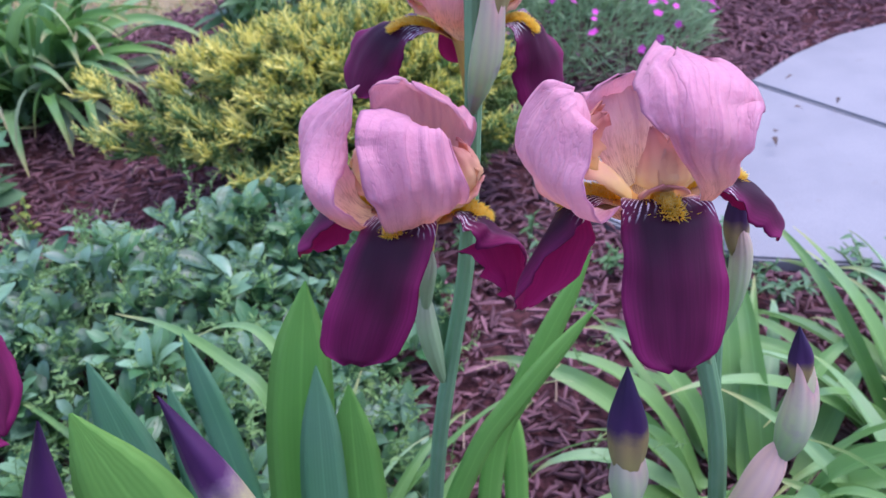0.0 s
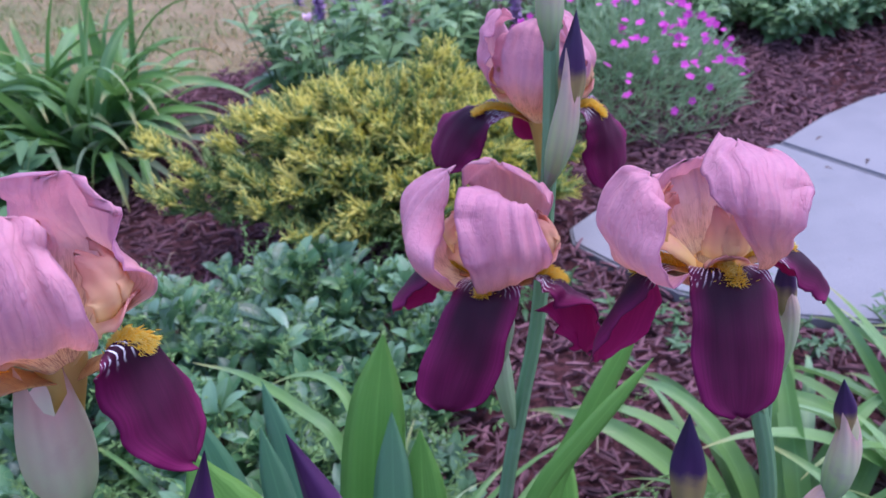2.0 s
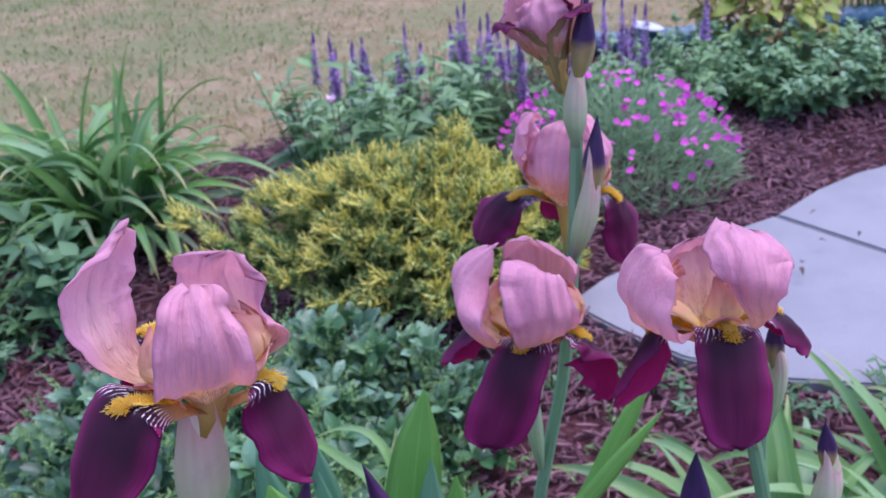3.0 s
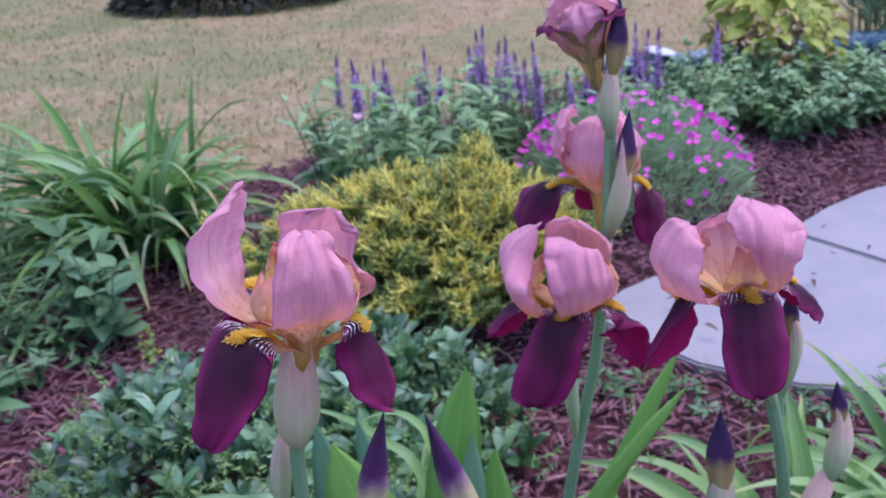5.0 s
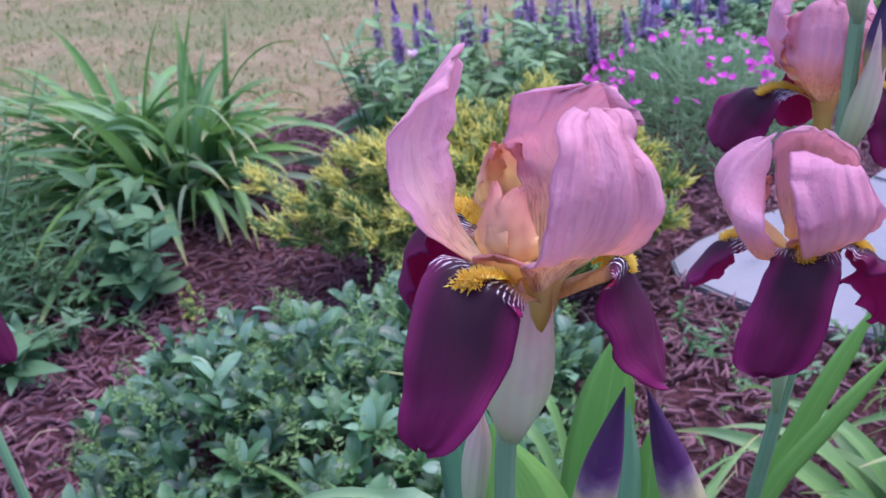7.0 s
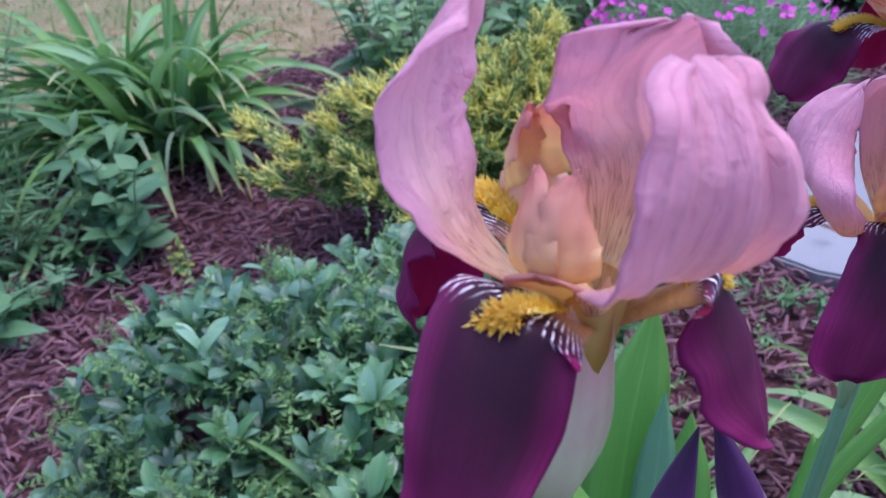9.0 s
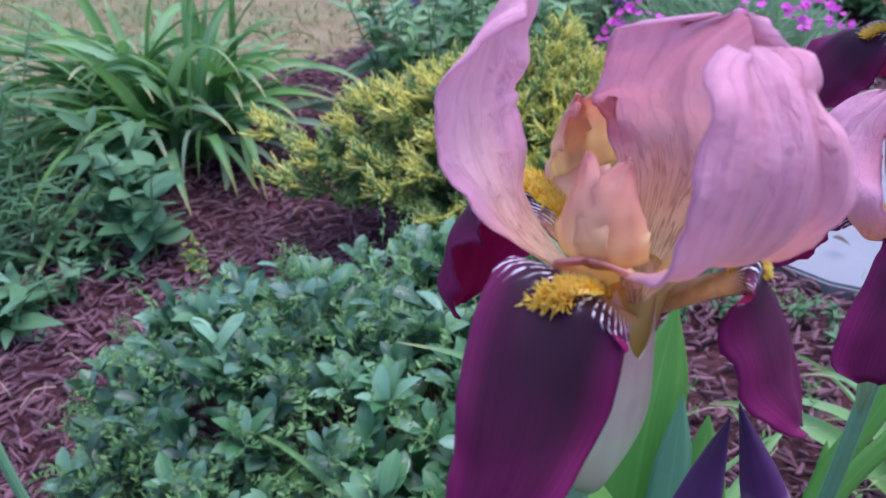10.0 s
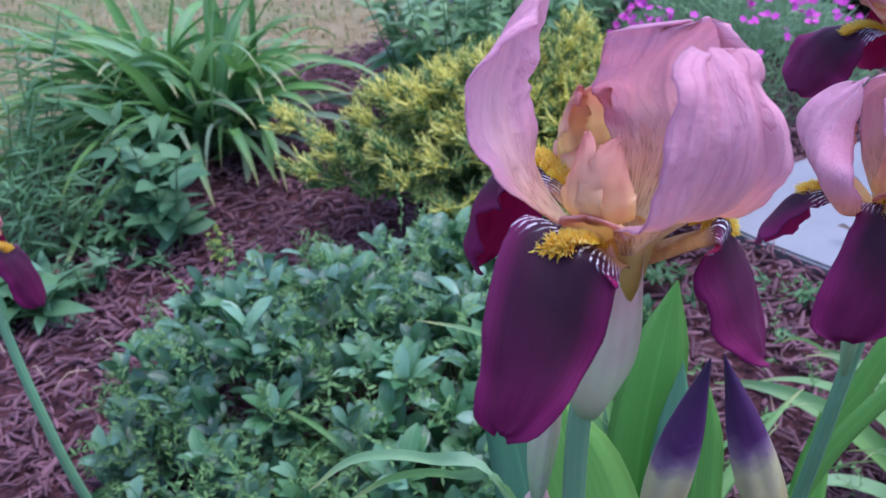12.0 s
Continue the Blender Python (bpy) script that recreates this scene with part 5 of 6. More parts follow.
def flower(plant, place, falls, stands, seed, tilt=(0, 0), tube_down=(0, 0, -0.045), size=1.0, arms=True):
    """A bearded iris bloom on its tube: three falls with beards, three standards, three style arms."""
    x, y, z = place
    V = tube([tube_down, (tube_down[0] * 0.5, tube_down[1] * 0.5, tube_down[2] * 0.5), (0, 0, -0.004), (0, 0, 0.010), (0, 0, 0.016)], [0.0055, 0.0065, 0.0085, 0.012, 0.009], 12, 16)
    fl = part("flower", quad_mesh("flower", *V, M_TUBE), plant, "two-toned bearded bloom, dusky pink over maroon")
    fl.matrix_basis = pose(x - plant.location.x, y - plant.location.y, z - plant.location.z, tilt[0], tilt[1], 0) @ Matrix.Scale(size, 4)
    for k, (az, over) in enumerate(falls):
        spec = {**FALL, **over}
        beard, arm = spec.pop("beard", True), spec.pop("arm", az)
        furled = spec.pop("furled", False)
        me = quad_mesh("fall", *petal(az=az, seed=seed + k, **spec), M_FALL)
        me.materials.append(M_FURL if furled else M_FALL_BACK)
        thicken(part("fall", me, fl, "velvety maroon-purple drooping petal"), 0.0006, 1)
        if beard:
            tongue = {**spec, "half": [0.0014, 0.0052, 0.0062, 0.0052, 0.0018], "mid": [(r, z + 0.0020) for r, z in spline(spec["mid"], 40)[5:18]], "curl": (-0.6, -0.9), "side": (0, 0), "twist": (0, 0), "ruffle": 0.0002, "tip": 0.9, "half2": None, "curl2": None, "crown": (0, 0)}
            part("beard_base", quad_mesh("beard_base", *petal(az=az, seed=seed + k, **{**tongue, "nu": 14, "nv": 7}), M_BEARD), fl)
            part("beard", beard_mesh(spec, az, seed + k), fl, "fuzzy yellow-orange beard")
        if arms:
            v = petal(az=arm, seed=seed + k, ruffle=0.0006, nu=16, nv=9, tip=0.9, **ARM)
            thicken(part("style_arm", quad_mesh("style_arm", *v, M_STYLE), fl, "peach style arm"), 0.0009)
            for sgn in (-1, 1):
                crest = dict(mid=[(0.033, 0.035), (0.037, 0.044), (0.034, 0.055), (0.025, 0.064)], half=[0.0080, 0.0112, 0.0092, 0.0020], curl=[0.4, 0.8, 1.0, 0.9])
                v = petal(az=arm, seed=seed + k + sgn, ruffle=0.0012, nu=16, nv=11, tip=0.9, shift=sgn * 0.0060, twist=(sgn * 20, sgn * 46), **crest)
                thicken(part("style_crest", quad_mesh("style_crest", *v, M_CREST), fl), 0.0008)
    for k, (az, over) in enumerate(stands):
        spec = {"ruffle": 0.0026, "tip": 0.88, "folds": 0.0033, **STAND, **over}
        me = quad_mesh("standard", *petal(az=az, seed=seed + 10 + k, **spec), M_STD_IN)
        me.materials.append(M_STD)
        thicken(part("standard", me, fl, "dusky pink upright petal with bronze base"), 0.0006, 1)
    return fl


def local(plant, pts):
    return np.asarray(pts, float) - np.array(plant.location)


def stem(plant, pts, radii, name="stem"):
    return part(name, quad_mesh(name, *tube(local(plant, pts), radii, 12, 26), M_STEM), plant)


def spathe(plant, pts, radius, material, label="", flat=0.62, notch=0.0):
    """A papery sheath, pointed at the top, that wraps what grows out of it."""
    V, Q, UV = tube(local(plant, pts), [radius * k for k in ((0.42, 0.78, 1.0, 1.0, 0.84, 0.62) if notch else (0.42, 0.74, 0.98, 1.05, 0.80, 0.08))], 16, 22, flat)
    a = UV[:, 1] * 6.283
    C = np.repeat(spline(local(plant, pts), 22), 16, 0)
    V = C + (V - C) * (1 + 0.10 * np.cos(a * 2 + UV[:, 0] * 3) + 0.06 * np.cos(5 * a))[:, None]
    if notch:
        # two papery lips with a cleft between them
        line = spline(local(plant, pts), 200)
        lip = UV[:, 0] * (1 - notch * np.abs(np.sin(a + 0.5)) ** 0.7 + 0.015 * np.cos(7 * a))
        V = V - C + line[np.clip((lip * 199).astype(int), 0, 199)]
    return part("spathe", quad_mesh("spathe", V, Q, UV, material), plant, label)


def bud(plant, pts, radius, material, label="furled dark violet bud"):
    V, Q, UV = tube(local(plant, pts), [radius * k for k in (0.6, 0.92, 1.0, 0.94, 0.74, 0.42, 0.04)], 18, 26)
    C = np.repeat(spline(local(plant, pts), 26), 18, 0)
    a = UV[:, 1] * 6.283
    V = C + (V - C) * (1 + 0.13 * np.cos(2 * a + 5.5 * UV[:, 0]) + 0.05 * np.cos(5 * a - 4 * UV[:, 0]))[:, None]
    return part("bud", quad_mesh("bud", V, Q, UV, material), plant, label)


IRIS_LABEL = "bearded iris, dusky pink and maroon"

# A: a single bloom
iris_a = thing("iris_plant", (-0.24, 0.36, 0), IRIS_LABEL + " on one stem", "iris", "bearded irises")
stem(iris_a, [(-0.24, 0.36, -0.01), (-0.230, 0.31, 0.45), (-0.219, 0.272, 0.816), (-0.211, 0.265, 0.90)], [0.007, 0.006, 0.0055, 0.005])
flower(iris_a, (-0.197, 0.262, 0.955), [
    (-111.5, dict(mid=[(0.004, 0), (0.03, 0.0225), (0.048, 0.0355), (0.0602, 0.0351), (0.0761, 0.0175), (0.0875, -0.0024), (0.0918, -0.0214)], half=[0.004, 0.0139, 0.0193, 0.0205, 0.019, 0.0147, 0.011], half2=[0.004, 0.0125, 0.0215, 0.0255, 0.0265, 0.0205, 0.009],
          curl=[0, -0.3, -0.8, -0.8, 0.2], curl2=[0, -0.2, -0.6, -0.8, -0.1], side=[0, -0.0009, -0.0047, -0.0065, -0.0122], twist=(-11, -25, -21, -17, 3), crown=[0.0002, -0.0022, 0.0002, -0.0014, 0.0015], tip=0.95, ruffle=0.0009)),
    (-2.5, dict(mid=[(0.004, 0), (0.0279, 0.0178), (0.0344, 0.0229), (0.04, 0.0117), (0.0478, -0.0051), (0.0526, -0.0232), (0.0552, -0.0384)], half=[0.004, 0.012, 0.0239, 0.0324, 0.0319, 0.0219, 0.0058], half2=[0.004, 0.0079, 0.0127, 0.0181, 0.0216, 0.0212, 0.0113],
          curl=[-0.73, -1.22, -1.3, -0.99, -0.41], curl2=[0.62, -0.72, -1.24, -0.78, 0.33], side=[0, -0.0074, 0.0045, -0.0044, -0.0114], twist=(2, -32, -5, 11, 1), crown=[0.0015, -0.0003, -0.001, -0.0024, 0.0026], tip=0.92, ruffle=0.0012)),
    (142, dict(mid=[(0.004, 0.0), (0.020, 0.019), (0.038, 0.032), (0.058, 0.028), (0.072, 0.008), (0.079, -0.014), (0.081, -0.032)], half=[0.004, 0.008, 0.016, 0.023, 0.026, 0.026, 0.018], curl=[0.4, 0.1, -0.6, -1.4, -1.8, -1.8, -1.5], ruffle=0.003, arm=118, twist=(0, 0, 6, 14, 14)))],
    [(-59.7, dict(mid=[(0.006, 0.004), (0.0297, 0.0333), (0.0577, 0.0512), (0.0693, 0.0758), (0.0625, 0.096), (0.048, 0.1017)], half=[0.005, 0.0174, 0.0243, 0.0216, 0.0164, 0.011], half2=[0.005, 0.0188, 0.0255, 0.0228, 0.018, 0.0163],
          curl=[1.3, 0.37, 0.28, 0.27, -0.91], curl2=[-0.03, -0.49, 0.1, 0.63, 0.78], side=[0, -0.0079, -0.0088, -0.0081, -0.0048], twist=(20, 5, -4, -2, -15), crown=[0.0028, -0.0055, -0.002, -0.0004, -0.005], tip=0.9, ruffle=0.0013)),
     (62.1, dict(mid=[(0.006, 0.004), (0.016, 0.0333), (0.025, 0.0501), (0.0225, 0.065), (0.018, 0.0785), (0.0134, 0.0921)], half=[0.005, 0.0256, 0.0373, 0.0304, 0.0259, 0.0211], half2=[0.005, 0.0174, 0.025, 0.0256, 0.0265, 0.0352],
          curl=[1.3, 0.53, 0.98, 0.74, 0.32], curl2=[1.08, 0.15, -0.31, -0.16, 0.33], side=[0, -0.0071, -0.0023, -0.0064, -0.0233], twist=(-6, 25, 18, 33, 8), crown=[-0.0114, 0.001, 0.0069, 0.0016, 0.0028], tip=0.97, ruffle=0.0016)),
     (183.3, dict(mid=[(0.006, 0.004), (0.0344, 0.0342), (0.0455, 0.0555), (0.0499, 0.0727), (0.0423, 0.0933), (0.0261, 0.1104)], half=[0.005, 0.0184, 0.0272, 0.0288, 0.0241, 0.0092], half2=[0.005, 0.0127, 0.014, 0.0175, 0.0215, 0.0201],
          curl=[-0.31, 0.43, 0.31, -0.07, -0.14], curl2=[0.89, 0.69, 0.22, 0.35, 0.79], side=[0, 0.0169, 0.0133, 0.0056, -0.0075], twist=(16, -6, -21, -35, -30), crown=[-0.0036, -0.0054, 0.0025, -0.0038, -0.0081], tip=0.985, ruffle=0.0010))],
    3, tube_down=(-0.008, 0.003, -0.042))
spathe(iris_a, [(-0.212, 0.264, 0.878), (-0.209, 0.258, 0.906), (-0.203, 0.251, 0.942), (-0.196, 0.246, 0.984)], 0.0165, M_SPATHE_CREAM, "papery cream-green spathe with pinkish lips under the bloom", 0.85, 0.26)
spathe(iris_a, [(-0.236, 0.283, 0.740), (-0.240, 0.279, 0.780), (-0.234, 0.278, 0.820)], 0.0125, M_SPATHE_DRY, "dry pinkish papery spathe")
spathe(iris_a, [(-0.237, 0.280, 0.800), (-0.234, 0.279, 0.840), (-0.227, 0.276, 0.882)], 0.0105, M_SPATHE, "closed lilac-grey spathe")
stem(iris_a, [(-0.226, 0.30, 0.62), (-0.232, 0.288, 0.69), (-0.236, 0.284, 0.75)], [0.004, 0.004, 0.004], "branch")

# B, C and D share one stem
iris_b = thing("iris_plant", (-0.06, 0.68, 0), IRIS_LABEL + ", several blooms up one stem", "iris", "bearded irises")
stem(iris_b, [(-0.06, 0.68, -0.01), (-0.045, 0.60, 0.35), (-0.026, 0.56, 0.578), (-0.008, 0.56, 0.693), (0.006, 0.562, 0.773), (0.015, 0.566, 0.882), (0.018, 0.57, 0.96), (0.019, 0.57, 1.03)], [0.0068, 0.0065, 0.0062, 0.006, 0.0058, 0.0056, 0.0054, 0.005])
flower(iris_b, (-0.018, 0.515, 0.828), [
    (-102, dict(mid=[(0.004, 0.0), (0.020, 0.020), (0.038, 0.032), (0.056, 0.031), (0.070, 0.014), (0.080, -0.012), (0.086, -0.040)], half=[0.004, 0.014, 0.022, 0.0245, 0.026, 0.027, 0.024], tip=0.93, **FACE, side=(0, 0, 0, -0.008, -0.020))),
    (170, dict(mid=[(0.004, 0.0), (0.020, 0.014), (0.038, 0.022), (0.054, 0.018), (0.066, 0.004), (0.073, -0.010), (0.077, -0.022)], half=[0.004, 0.008, 0.016, 0.022, 0.025, 0.024, 0.016], twist=(0, 0, 15, 35, 35))),
    (-14, dict(mid=[(0.004, 0.0), (0.018, 0.016), (0.032, 0.022), (0.044, 0.014), (0.054, 0.004), (0.060, -0.020), (0.063, -0.042)], half=[0.004, 0.009, 0.018, 0.024, 0.025, 0.024, 0.020], ruffle=0.005, twist=(0, 0, -34, -72, -64)))],
    [(-81, dict(mid=[(0.006, 0.002), (0.032, 0.0234), (0.054, 0.0472), (0.0622, 0.0696), (0.0478, 0.0929), (0.0292, 0.0854)], half=[0.005, 0.0178, 0.0306, 0.0356, 0.0346, 0.0317], half2=[0.005, 0.0126, 0.0207, 0.0202, 0.0208, 0.0238],
          curl=[0.9, -0.09, -0.37, 0.09, 0.33], curl2=[1.3, 1.07, 0.65, 1.3, 1.26], side=[0, 0.0029, 0.0043, 0.0016, 0.0043], twist=(28, 16, -16, -3, 37), crown=[0.0006, -0.0063, 0.0008, 0.0064, -0.0013], tip=0.9, ruffle=0.0020)),
     (79.8, dict(mid=[(0.006, 0.004), (0.025, 0.023), (0.033, 0.0477), (0.0313, 0.0771), (0.0098, 0.0929), (-0.0106, 0.1057)], half=[0.005, 0.0162, 0.0256, 0.0321, 0.0333, 0.0295], half2=[0.005, 0.0168, 0.0272, 0.0316, 0.0315, 0.0249],
          curl=[0.3, 0.69, 0.88, 0.62, 0.4], curl2=[-0.14, 0.25, 0.82, 1.3, 0.32], side=[0, -0.0016, -0.0041, -0.0037, -0.0033], twist=(21, 21, 10, -15, -12), crown=[-0.0081, 0.0025, 0, -0.0027, -0.0034], tip=0.9, ruffle=0.0020)),
     (205.6, dict(mid=[(0.006, 0.004), (0.044, 0.0231), (0.0619, 0.0464), (0.0696, 0.0667), (0.0546, 0.089), (0.0311, 0.1044)], half=[0.005, 0.0222, 0.033, 0.0348, 0.0276, 0.0205], half2=[0.005, 0.0193, 0.0296, 0.0295, 0.0216, 0.0085],
          curl=[0.39, 1.09, 1.3, 1.3, 1.13], curl2=[0.81, 1.3, 1.3, 1.3, 1.3], side=[0, 0.0076, 0.0078, -0.0013, -0.0001], twist=(18, -17, -23, 15, 16), crown=[-0.0058, -0.0019, 0.0021, -0.0041, -0.002], tip=0.88, ruffle=0.0012))],
    14, tube_down=(-0.004, 0.012, -0.06))
spathe(iris_b, [(-0.016, 0.555, 0.672), (-0.019, 0.540, 0.710), (-0.022, 0.528, 0.750), (-0.020, 0.520, 0.782)], 0.0105, M_SPATHE_GREEN, "long pale green spathe along the stem")
spathe(iris_b, [(-0.021, 0.526, 0.752), (-0.018, 0.519, 0.785), (-0.012, 0.512, 0.815)], 0.0075, M_SPATHE_GREEN, "narrow pale green inner spathe")
flower(iris_b, (0.012, 0.606, 0.912), [
    (188, dict(mid=[(0.004, 0.0), (0.020, 0.014), (0.038, 0.021), (0.054, 0.016), (0.068, 0.004), (0.078, -0.012), (0.084, -0.028)], half=[0.004, 0.010, 0.018, 0.025, 0.028, 0.027, 0.020], curl=[0.4, 0.1, -0.3, -0.7, -0.7, -0.6, -0.4], twist=(0, 0, -15, -35, -38))),
    (-8, dict(mid=[(0.004, 0.0), (0.020, 0.014), (0.036, 0.021), (0.048, 0.012), (0.054, -0.006), (0.057, -0.028), (0.058, -0.052)], half=[0.004, 0.010, 0.017, 0.023, 0.026, 0.026, 0.019], curl=[0.4, 0.1, -0.3, -0.7, -0.7, -0.6, -0.4], twist=(0, 0, 15, 35, 35))),
    (95, dict())],
    [(-112, dict(mid=[(0.006, 0.004), (0.024, 0.022), (0.034, 0.044), (0.032, 0.066), (0.020, 0.084), (0.008, 0.090)], half=[0.005, 0.016, 0.029, 0.034, 0.030, 0.017])),
     (164, dict(mid=[(0.006, 0.004), (0.022, 0.018), (0.038, 0.040), (0.046, 0.062), (0.042, 0.084), (0.032, 0.094)], ruffle=0.003)), (12, dict())],
    25, size=0.92, tube_down=(0.002, 0.0, -0.055))
stem(iris_b, [(0.010, 0.572, 0.80), (0.012, 0.592, 0.83), (0.013, 0.604, 0.87)], [0.004, 0.0045, 0.005], "pedicel")
spathe(iris_b, [(0.015, 0.566, 0.886), (0.024, 0.559, 0.922), (0.030, 0.557, 0.962), (0.032, 0.558, 1.002)], 0.0130, M_SPATHE, "papery lilac-brown spathe round a bud", 0.7, 0.4)
bud(iris_b, [(0.030, 0.560, 0.945), (0.032, 0.560, 0.975), (0.0345, 0.562, 1.012)], 0.0085, M_BUD)
spathe(iris_b, [(0.018, 0.570, 0.985), (0.017, 0.568, 1.010), (0.018, 0.566, 1.035), (0.020, 0.566, 1.062)], 0.0125, M_SPATHE, "papery spathe below the topmost bloom", 0.7, 0.3)
bud(iris_b, [(0.020, 0.563, 1.045), (0.024, 0.560, 1.075), (0.025, 0.560, 1.112)], 0.0085, M_BUD)
FURL = dict(mid=[(0.003, -0.022), (0.010, 0.008), (0.019, 0.036), (0.030, 0.053), (0.042, 0.062), (0.050, 0.062), (0.053, 0.056)], half=[0.006, 0.015, 0.022, 0.024, 0.020, 0.014, 0.010], curl=[0.9, 0.9, 0.7, 0.2, -0.5, -0.8, -0.8], beard=False, furled=True)
flower(iris_b, (0.004, 0.573, 1.046), [(200, FURL), (80, FURL), (-35, FURL)],
       [(-100, dict(mid=[(0.006, 0.004), (0.016, 0.022), (0.022, 0.040), (0.020, 0.058), (0.012, 0.070), (0.002, 0.076)], half=[0.005, 0.013, 0.024, 0.028, 0.026, 0.015])), (140, dict()), (20, dict())], 37, tilt=(0, -12), size=0.80, tube_down=(0.010, 0.0, -0.04), arms=False)

# R: bloom over the walk, with side buds
iris_r = thing("iris_plant", (0.20, 0.52, 0), IRIS_LABEL + ", wide open, with side buds", "iris", "bearded irises")
stem(iris_r, [(0.20, 0.52, -0.01), (0.185, 0.49, 0.40), (0.169, 0.462, 0.662), (0.150, 0.455, 0.773), (0.135, 0.452, 0.815)], [0.007, 0.0065, 0.006, 0.0058, 0.006])
flower(iris_r, (0.110, 0.452, 0.876), [
    (-86, dict(mid=[(0.004, 0.0), (0.020, 0.020), (0.038, 0.032), (0.056, 0.031), (0.070, 0.014), (0.080, -0.010), (0.088, -0.034)], half=[0.004, 0.015, 0.0225, 0.0255, 0.026, 0.025, 0.019], tip=0.92, **FACE)),
    (186, dict(mid=[(0.004, 0.0), (0.018, 0.012), (0.034, 0.018), (0.046, 0.010), (0.055, -0.010), (0.062, -0.034), (0.068, -0.056)], half=[0.004, 0.008, 0.017, 0.026, 0.031, 0.028, 0.014], curl=[0.4, 0.1, -0.5, -1.0, -1.1, -1.0, -0.8], twist=(0, 0, 22, 50, 56))),
    (18, dict(mid=[(0.004, 0.0), (0.020, 0.012), (0.038, 0.018), (0.054, 0.012), (0.068, 0.0), (0.078, -0.014), (0.084, -0.026)], half=[0.004, 0.009, 0.017, 0.024, 0.027, 0.025, 0.014]))],
    [(-151.6, dict(mid=[(0.006, 0.004), (0.0359, 0.0134), (0.0558, 0.0263), (0.0701, 0.0538), (0.0594, 0.0805), (0.049, 0.0853)], half=[0.005, 0.0167, 0.0297, 0.0371, 0.032, 0.0155], half2=[0.005, 0.0275, 0.0365, 0.0370, 0.0280, 0.0168],
          curl=[1.07, 0.38, 0.52, 1.14, 1.1], curl2=[0.18, 0.42, 0.33, 0.38, 0.83], side=[0, -0.0005, 0.0017, 0.0013, 0.0043], twist=(-17, 16, -1, 6, 18), crown=[0, 0, 0, 0, 0], tip=0.9, ruffle=0.0018)),
     (-72.6, dict(mid=[(0.006, 0.004), (0.0397, 0.0281), (0.0561, 0.0549), (0.067, 0.0802), (0.0525, 0.0992), (0.0134, 0.0987)], half=[0.005, 0.0057, 0.0158, 0.0247, 0.0289, 0.0242], half2=[0.005, 0.0053, 0.012, 0.0226, 0.0377, 0.0415],
          curl=[-1.09, 0.38, 1.3, 1.3, 0.94], curl2=[1.09, 0.86, -0.31, -0.06, 1.3], side=[0, 0.0124, -0.002, -0.0047, 0.0035], twist=(10, -3, -2, 28, -8), crown=[0.0116, -0.0045, 0.0017, -0.0116, -0.0077], tip=0.9, ruffle=0.0018)),
     (102.8, dict(mid=[(0.006, 0.004), (0.0139, 0.0243), (0.0208, 0.0466), (0.0306, 0.0616), (0.0264, 0.0634), (0.0159, 0.0753)], half=[0.005, 0.0154, 0.0216, 0.0255, 0.027, 0.0271], half2=[0.005, 0.0208, 0.0293, 0.0309, 0.0303, 0.0324],
          curl=[0.51, 0.45, 0.43, 0.62, 0.63], curl2=[0.94, 0.67, 0.35, 0.61, 0.77], side=[0, 0.0008, 0.001, 0.0023, 0.0055], twist=(-7, -2, 4, 12, -3), crown=[0, 0, 0, 0, 0], tip=0.92, ruffle=0.0020))],
    48, tube_down=(0.020, 0.002, -0.05))
spathe(iris_r, [(0.152, 0.455, 0.772), (0.143, 0.452, 0.800), (0.132, 0.450, 0.830), (0.124, 0.449, 0.852)], 0.0115, M_SPATHE_GREEN, "pale green spathe under the bloom")
spathe(iris_r, [(0.166, 0.498, 0.752), (0.174, 0.498, 0.785), (0.175, 0.498, 0.815), (0.172, 0.498, 0.842)], 0.010, M_SPATHE, "papery white-lilac spathe behind the bloom")
bud(iris_r, [(0.173, 0.500, 0.815), (0.170, 0.500, 0.840), (0.168, 0.500, 0.870)], 0.007, M_BUD)
stem(iris_r, [(0.172, 0.470, 0.66), (0.168, 0.490, 0.71), (0.166, 0.497, 0.76)], [0.004, 0.004, 0.004], "branch")
spathe(iris_r, [(0.172, 0.448, 0.636), (0.182, 0.442, 0.664), (0.192, 0.440, 0.694), (0.199, 0.440, 0.722)], 0.0150, M_SPATHE_DRY, "dry pinkish papery spathe")
spathe(iris_r, [(0.198, 0.440, 0.708), (0.204, 0.440, 0.735), (0.204, 0.440, 0.765), (0.199, 0.440, 0.795)], 0.0145, M_SPATHE, "lilac-grey spathe round a bud", 0.7, 0.35)
bud(iris_r, [(0.202, 0.440, 0.765), (0.200, 0.440, 0.785), (0.196, 0.440, 0.808)], 0.0068, M_BUD)
stem(iris_r, [(0.180, 0.470, 0.52), (0.174, 0.455, 0.58), (0.172, 0.449, 0.64)], [0.004, 0.004, 0.004], "branch")

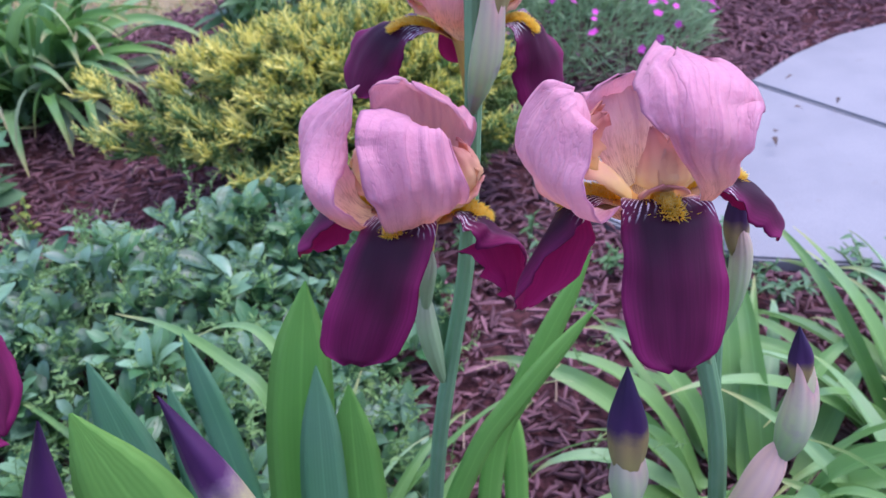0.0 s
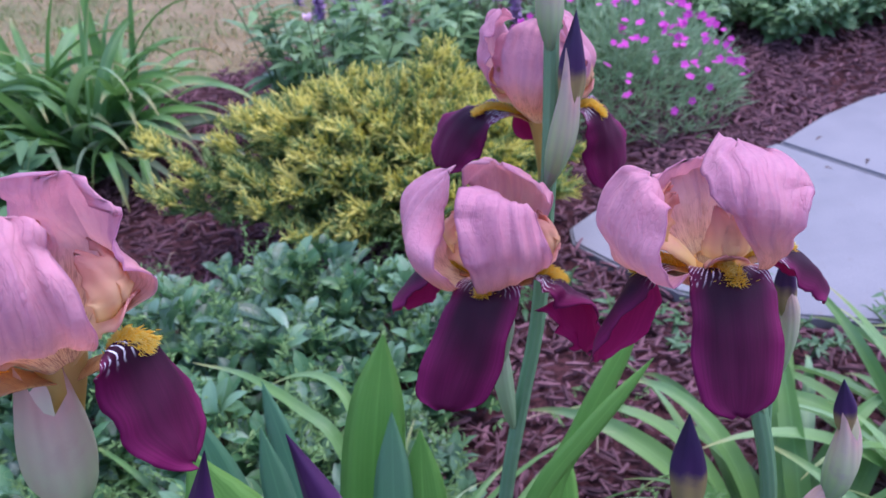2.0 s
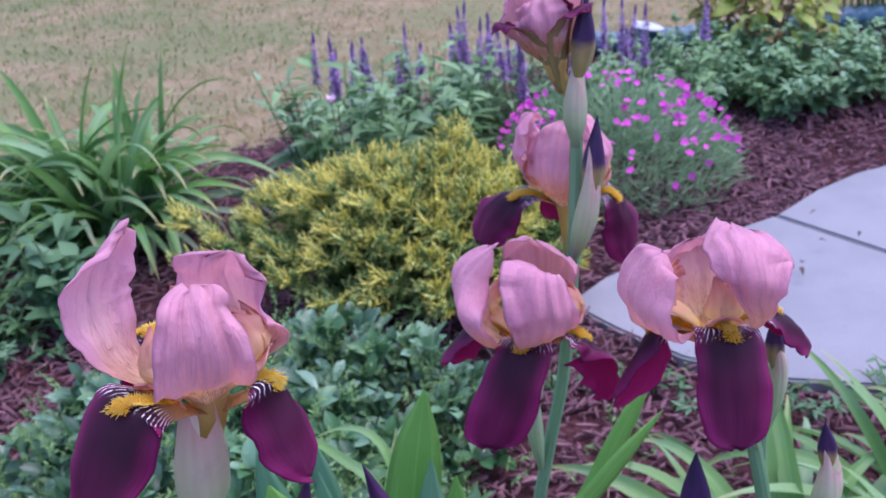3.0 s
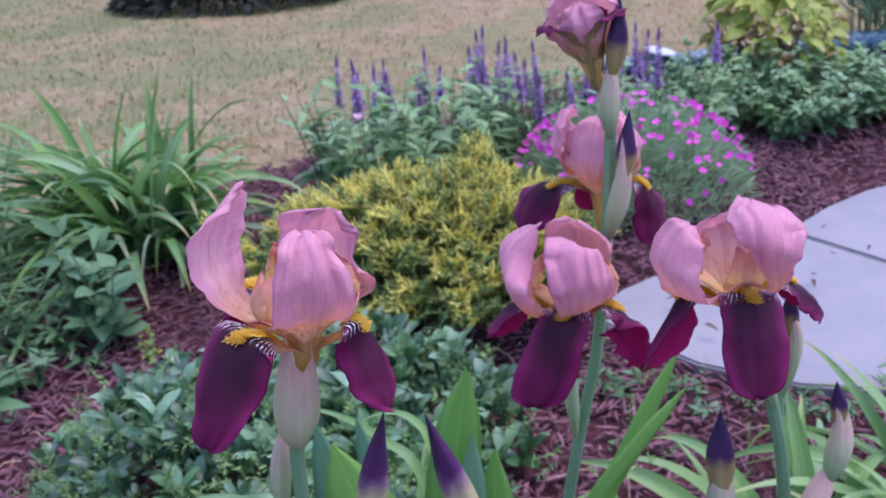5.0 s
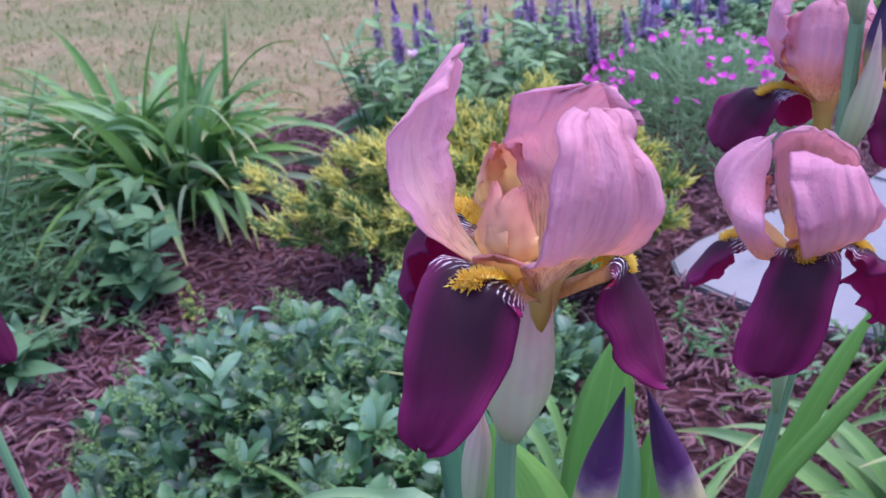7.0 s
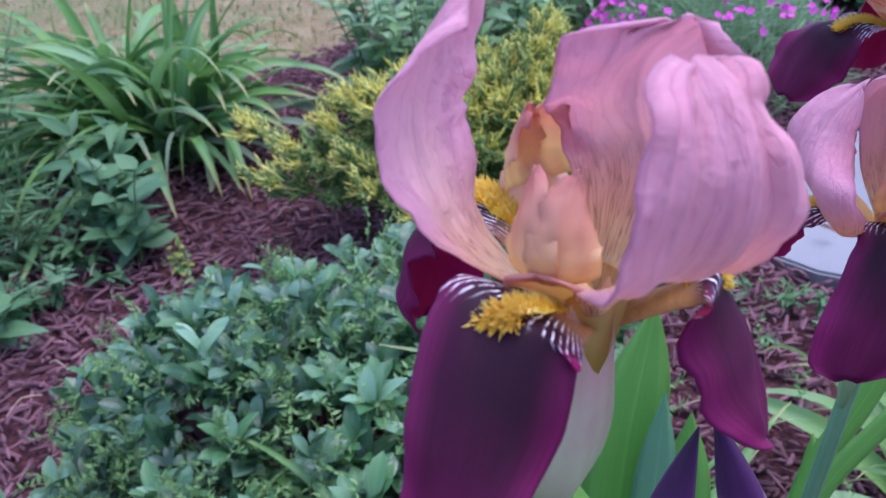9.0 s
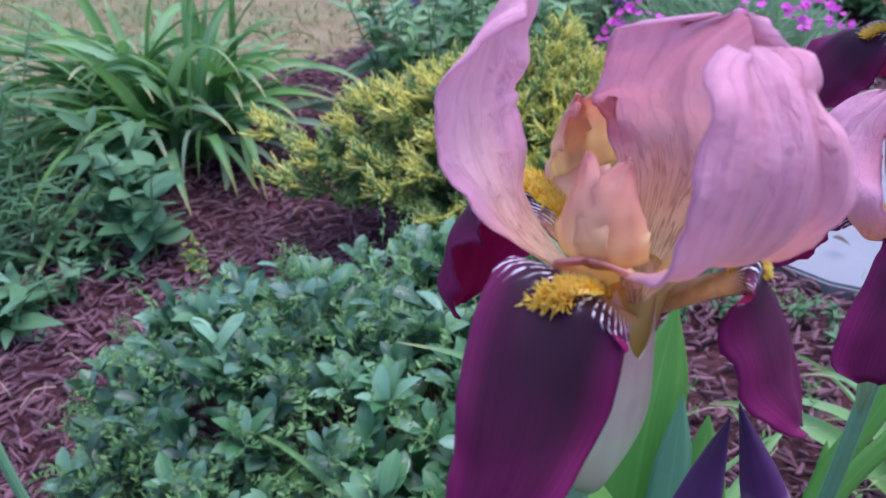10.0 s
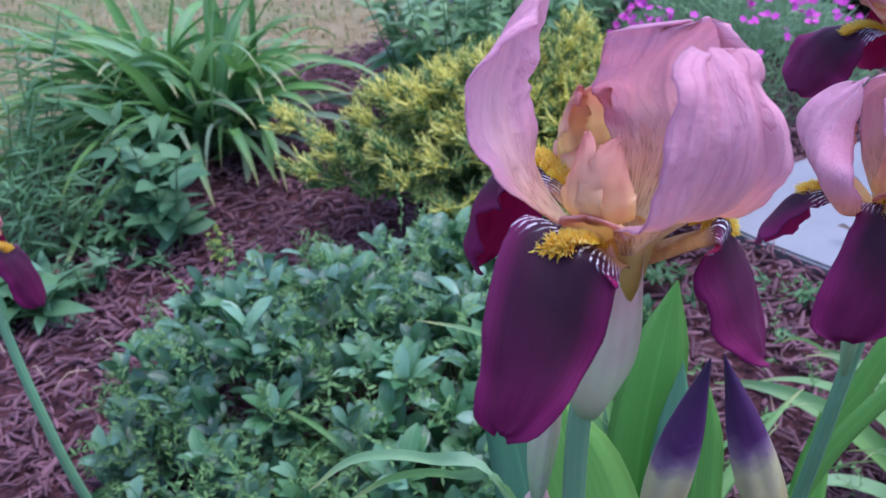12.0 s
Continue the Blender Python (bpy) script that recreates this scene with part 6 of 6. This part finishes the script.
# stems that carry buds alone
iris_m = thing("iris_plant", (0.115, 0.50, 0), "iris stem with one dark violet bud in a lilac spathe", "iris", "bearded irises")
stem(iris_m, [(0.115, 0.50, -0.01), (0.112, 0.465, 0.38), (0.109, 0.442, 0.638), (0.108, 0.440, 0.675)], [0.006, 0.005, 0.0045, 0.0045])
spathe(iris_m, [(0.108, 0.440, 0.658), (0.107, 0.440, 0.685), (0.106, 0.440, 0.712), (0.105, 0.440, 0.738)], 0.0145, M_SPATHE, "lilac-green spathe", 0.8, 0.4)
bud(iris_m, [(0.107, 0.440, 0.690), (0.105, 0.440, 0.735), (0.103, 0.440, 0.780)], 0.0115, M_BUD)
iris_n = thing("iris_plant", (-0.13, 0.42, 0), "iris stem with two furled violet buds", "iris", "bearded irises")
stem(iris_n, [(-0.13, 0.42, -0.01), (-0.145, 0.36, 0.40), (-0.175, 0.305, 0.68), (-0.182, 0.292, 0.757)], [0.006, 0.0055, 0.005, 0.004])
spathe(iris_n, [(-0.184, 0.292, 0.735), (-0.183, 0.290, 0.760), (-0.180, 0.290, 0.785)], 0.0105, M_SPATHE_DRY, "dry pinkish papery spathe")
bud(iris_n, [(-0.182, 0.290, 0.765), (-0.175, 0.290, 0.800), (-0.166, 0.290, 0.845), (-0.157, 0.290, 0.885)], 0.0105, M_BUD_VIOLET, "furled purple bud with olive base")
stem(iris_n, [(-0.132, 0.385, 0.52), (-0.110, 0.365, 0.62), (-0.097, 0.360, 0.695)], [0.004, 0.004, 0.004], "branch")
spathe(iris_n, [(-0.095, 0.360, 0.672), (-0.098, 0.360, 0.700), (-0.104, 0.360, 0.728)], 0.0105, M_SPATHE_DRY, "dry pinkish papery spathe")
bud(iris_n, [(-0.100, 0.360, 0.700), (-0.112, 0.360, 0.738), (-0.126, 0.360, 0.790), (-0.139, 0.360, 0.834)], 0.0120, M_BUD_VIOLET, "furled purple bud with olive base")

# E: bloom farther off on its own stem
iris_e = thing("iris_plant", (-0.80, 0.80, 0), IRIS_LABEL + " on a leaning stem", "iris", "bearded irises")
stem(iris_e, [(-0.80, 0.80, -0.01), (-0.835, 0.76, 0.30), (-0.85, 0.755, 0.45), (-0.868, 0.77, 0.575), (-0.878, 0.785, 0.60)], [0.007, 0.0065, 0.006, 0.0055, 0.005])
flower(iris_e, (-0.885, 0.79, 0.635), [(-16, dict()), (110, dict()), (-130, dict())], [(-42, dict()), (60, dict()), (178, dict())], 59, size=1.05)


# sword leaves
def fan(name, place, leaves, label):
    ob = thing(name, place, label, "leaves", "iris leaf fans")
    for pts, half, material, face, tw in leaves:
        v = blade(local(ob, pts), [half * 0.7, half * 0.86, half * 0.97, half, half, half, half * 0.93, half * 0.70, half * 0.03], 0, face, 26, tw, 0.0018)
        part("leaf", quad_mesh("leaf", *v, material), ob)
    return ob


FRONT = (0.1, -1.0, 0.15)
fan("iris_leaves", (-0.18, 0.60, 0), [
    ([(-0.19, 0.62, -0.01), (-0.175, 0.635, 0.30), (-0.160, 0.645, 0.52), (-0.133, 0.650, 0.695)], 0.033, M_IRIS_LEAF, FRONT, 10),
    ([(-0.16, 0.60, -0.01), (-0.150, 0.61, 0.26), (-0.140, 0.615, 0.46), (-0.128, 0.62, 0.63)], 0.022, M_IRIS_LEAF_BLUE, FRONT, -8),
    ([(-0.12, 0.62, -0.01), (-0.115, 0.63, 0.26), (-0.112, 0.63, 0.44), (-0.105, 0.63, 0.60)], 0.028, M_IRIS_LEAF, FRONT, 6),
    ([(-0.22, 0.66, -0.01), (-0.24, 0.70, 0.28), (-0.262, 0.72, 0.44), (-0.285, 0.735, 0.575)], 0.018, M_IRIS_LEAF_BLUE, FRONT, 12)], "fan of green sword-shaped iris leaves")
fan("iris_leaves", (-0.22, 0.46, 0), [
    ([(-0.185, 0.46, -0.01), (-0.195, 0.455, 0.34), (-0.206, 0.448, 0.58), (-0.238, 0.440, 0.748)], 0.042, M_IRIS_LEAF, FRONT, -8),
    ([(-0.23, 0.52, -0.01), (-0.25, 0.54, 0.30), (-0.262, 0.55, 0.52), (-0.287, 0.56, 0.688)], 0.028, M_IRIS_LEAF_BLUE, FRONT, 6),
    ([(-0.20, 0.54, -0.01), (-0.215, 0.555, 0.34), (-0.222, 0.56, 0.52), (-0.232, 0.565, 0.66)], 0.017, M_IRIS_LEAF_BLUE, FRONT, 0)], "fan of broad green iris leaves")
fan("iris_leaves", (0.02, 0.72, 0), [
    ([(-0.01, 0.72, -0.01), (0.010, 0.71, 0.40), (0.050, 0.70, 0.545), (0.105, 0.70, 0.685)], 0.012, M_IRIS_LEAF, FRONT, 20),
    ([(-0.05, 0.66, -0.01), (-0.035, 0.64, 0.36), (0.0, 0.62, 0.52), (0.048, 0.62, 0.605), (0.105, 0.63, 0.682)], 0.0105, M_IRIS_LEAF, FRONT, 0),
    ([(0.03, 0.75, -0.01), (0.035, 0.75, 0.25), (0.035, 0.75, 0.38), (0.030, 0.75, 0.47)], 0.013, M_IRIS_LEAF, FRONT, 0)], "narrow green iris leaves leaning over the bed")
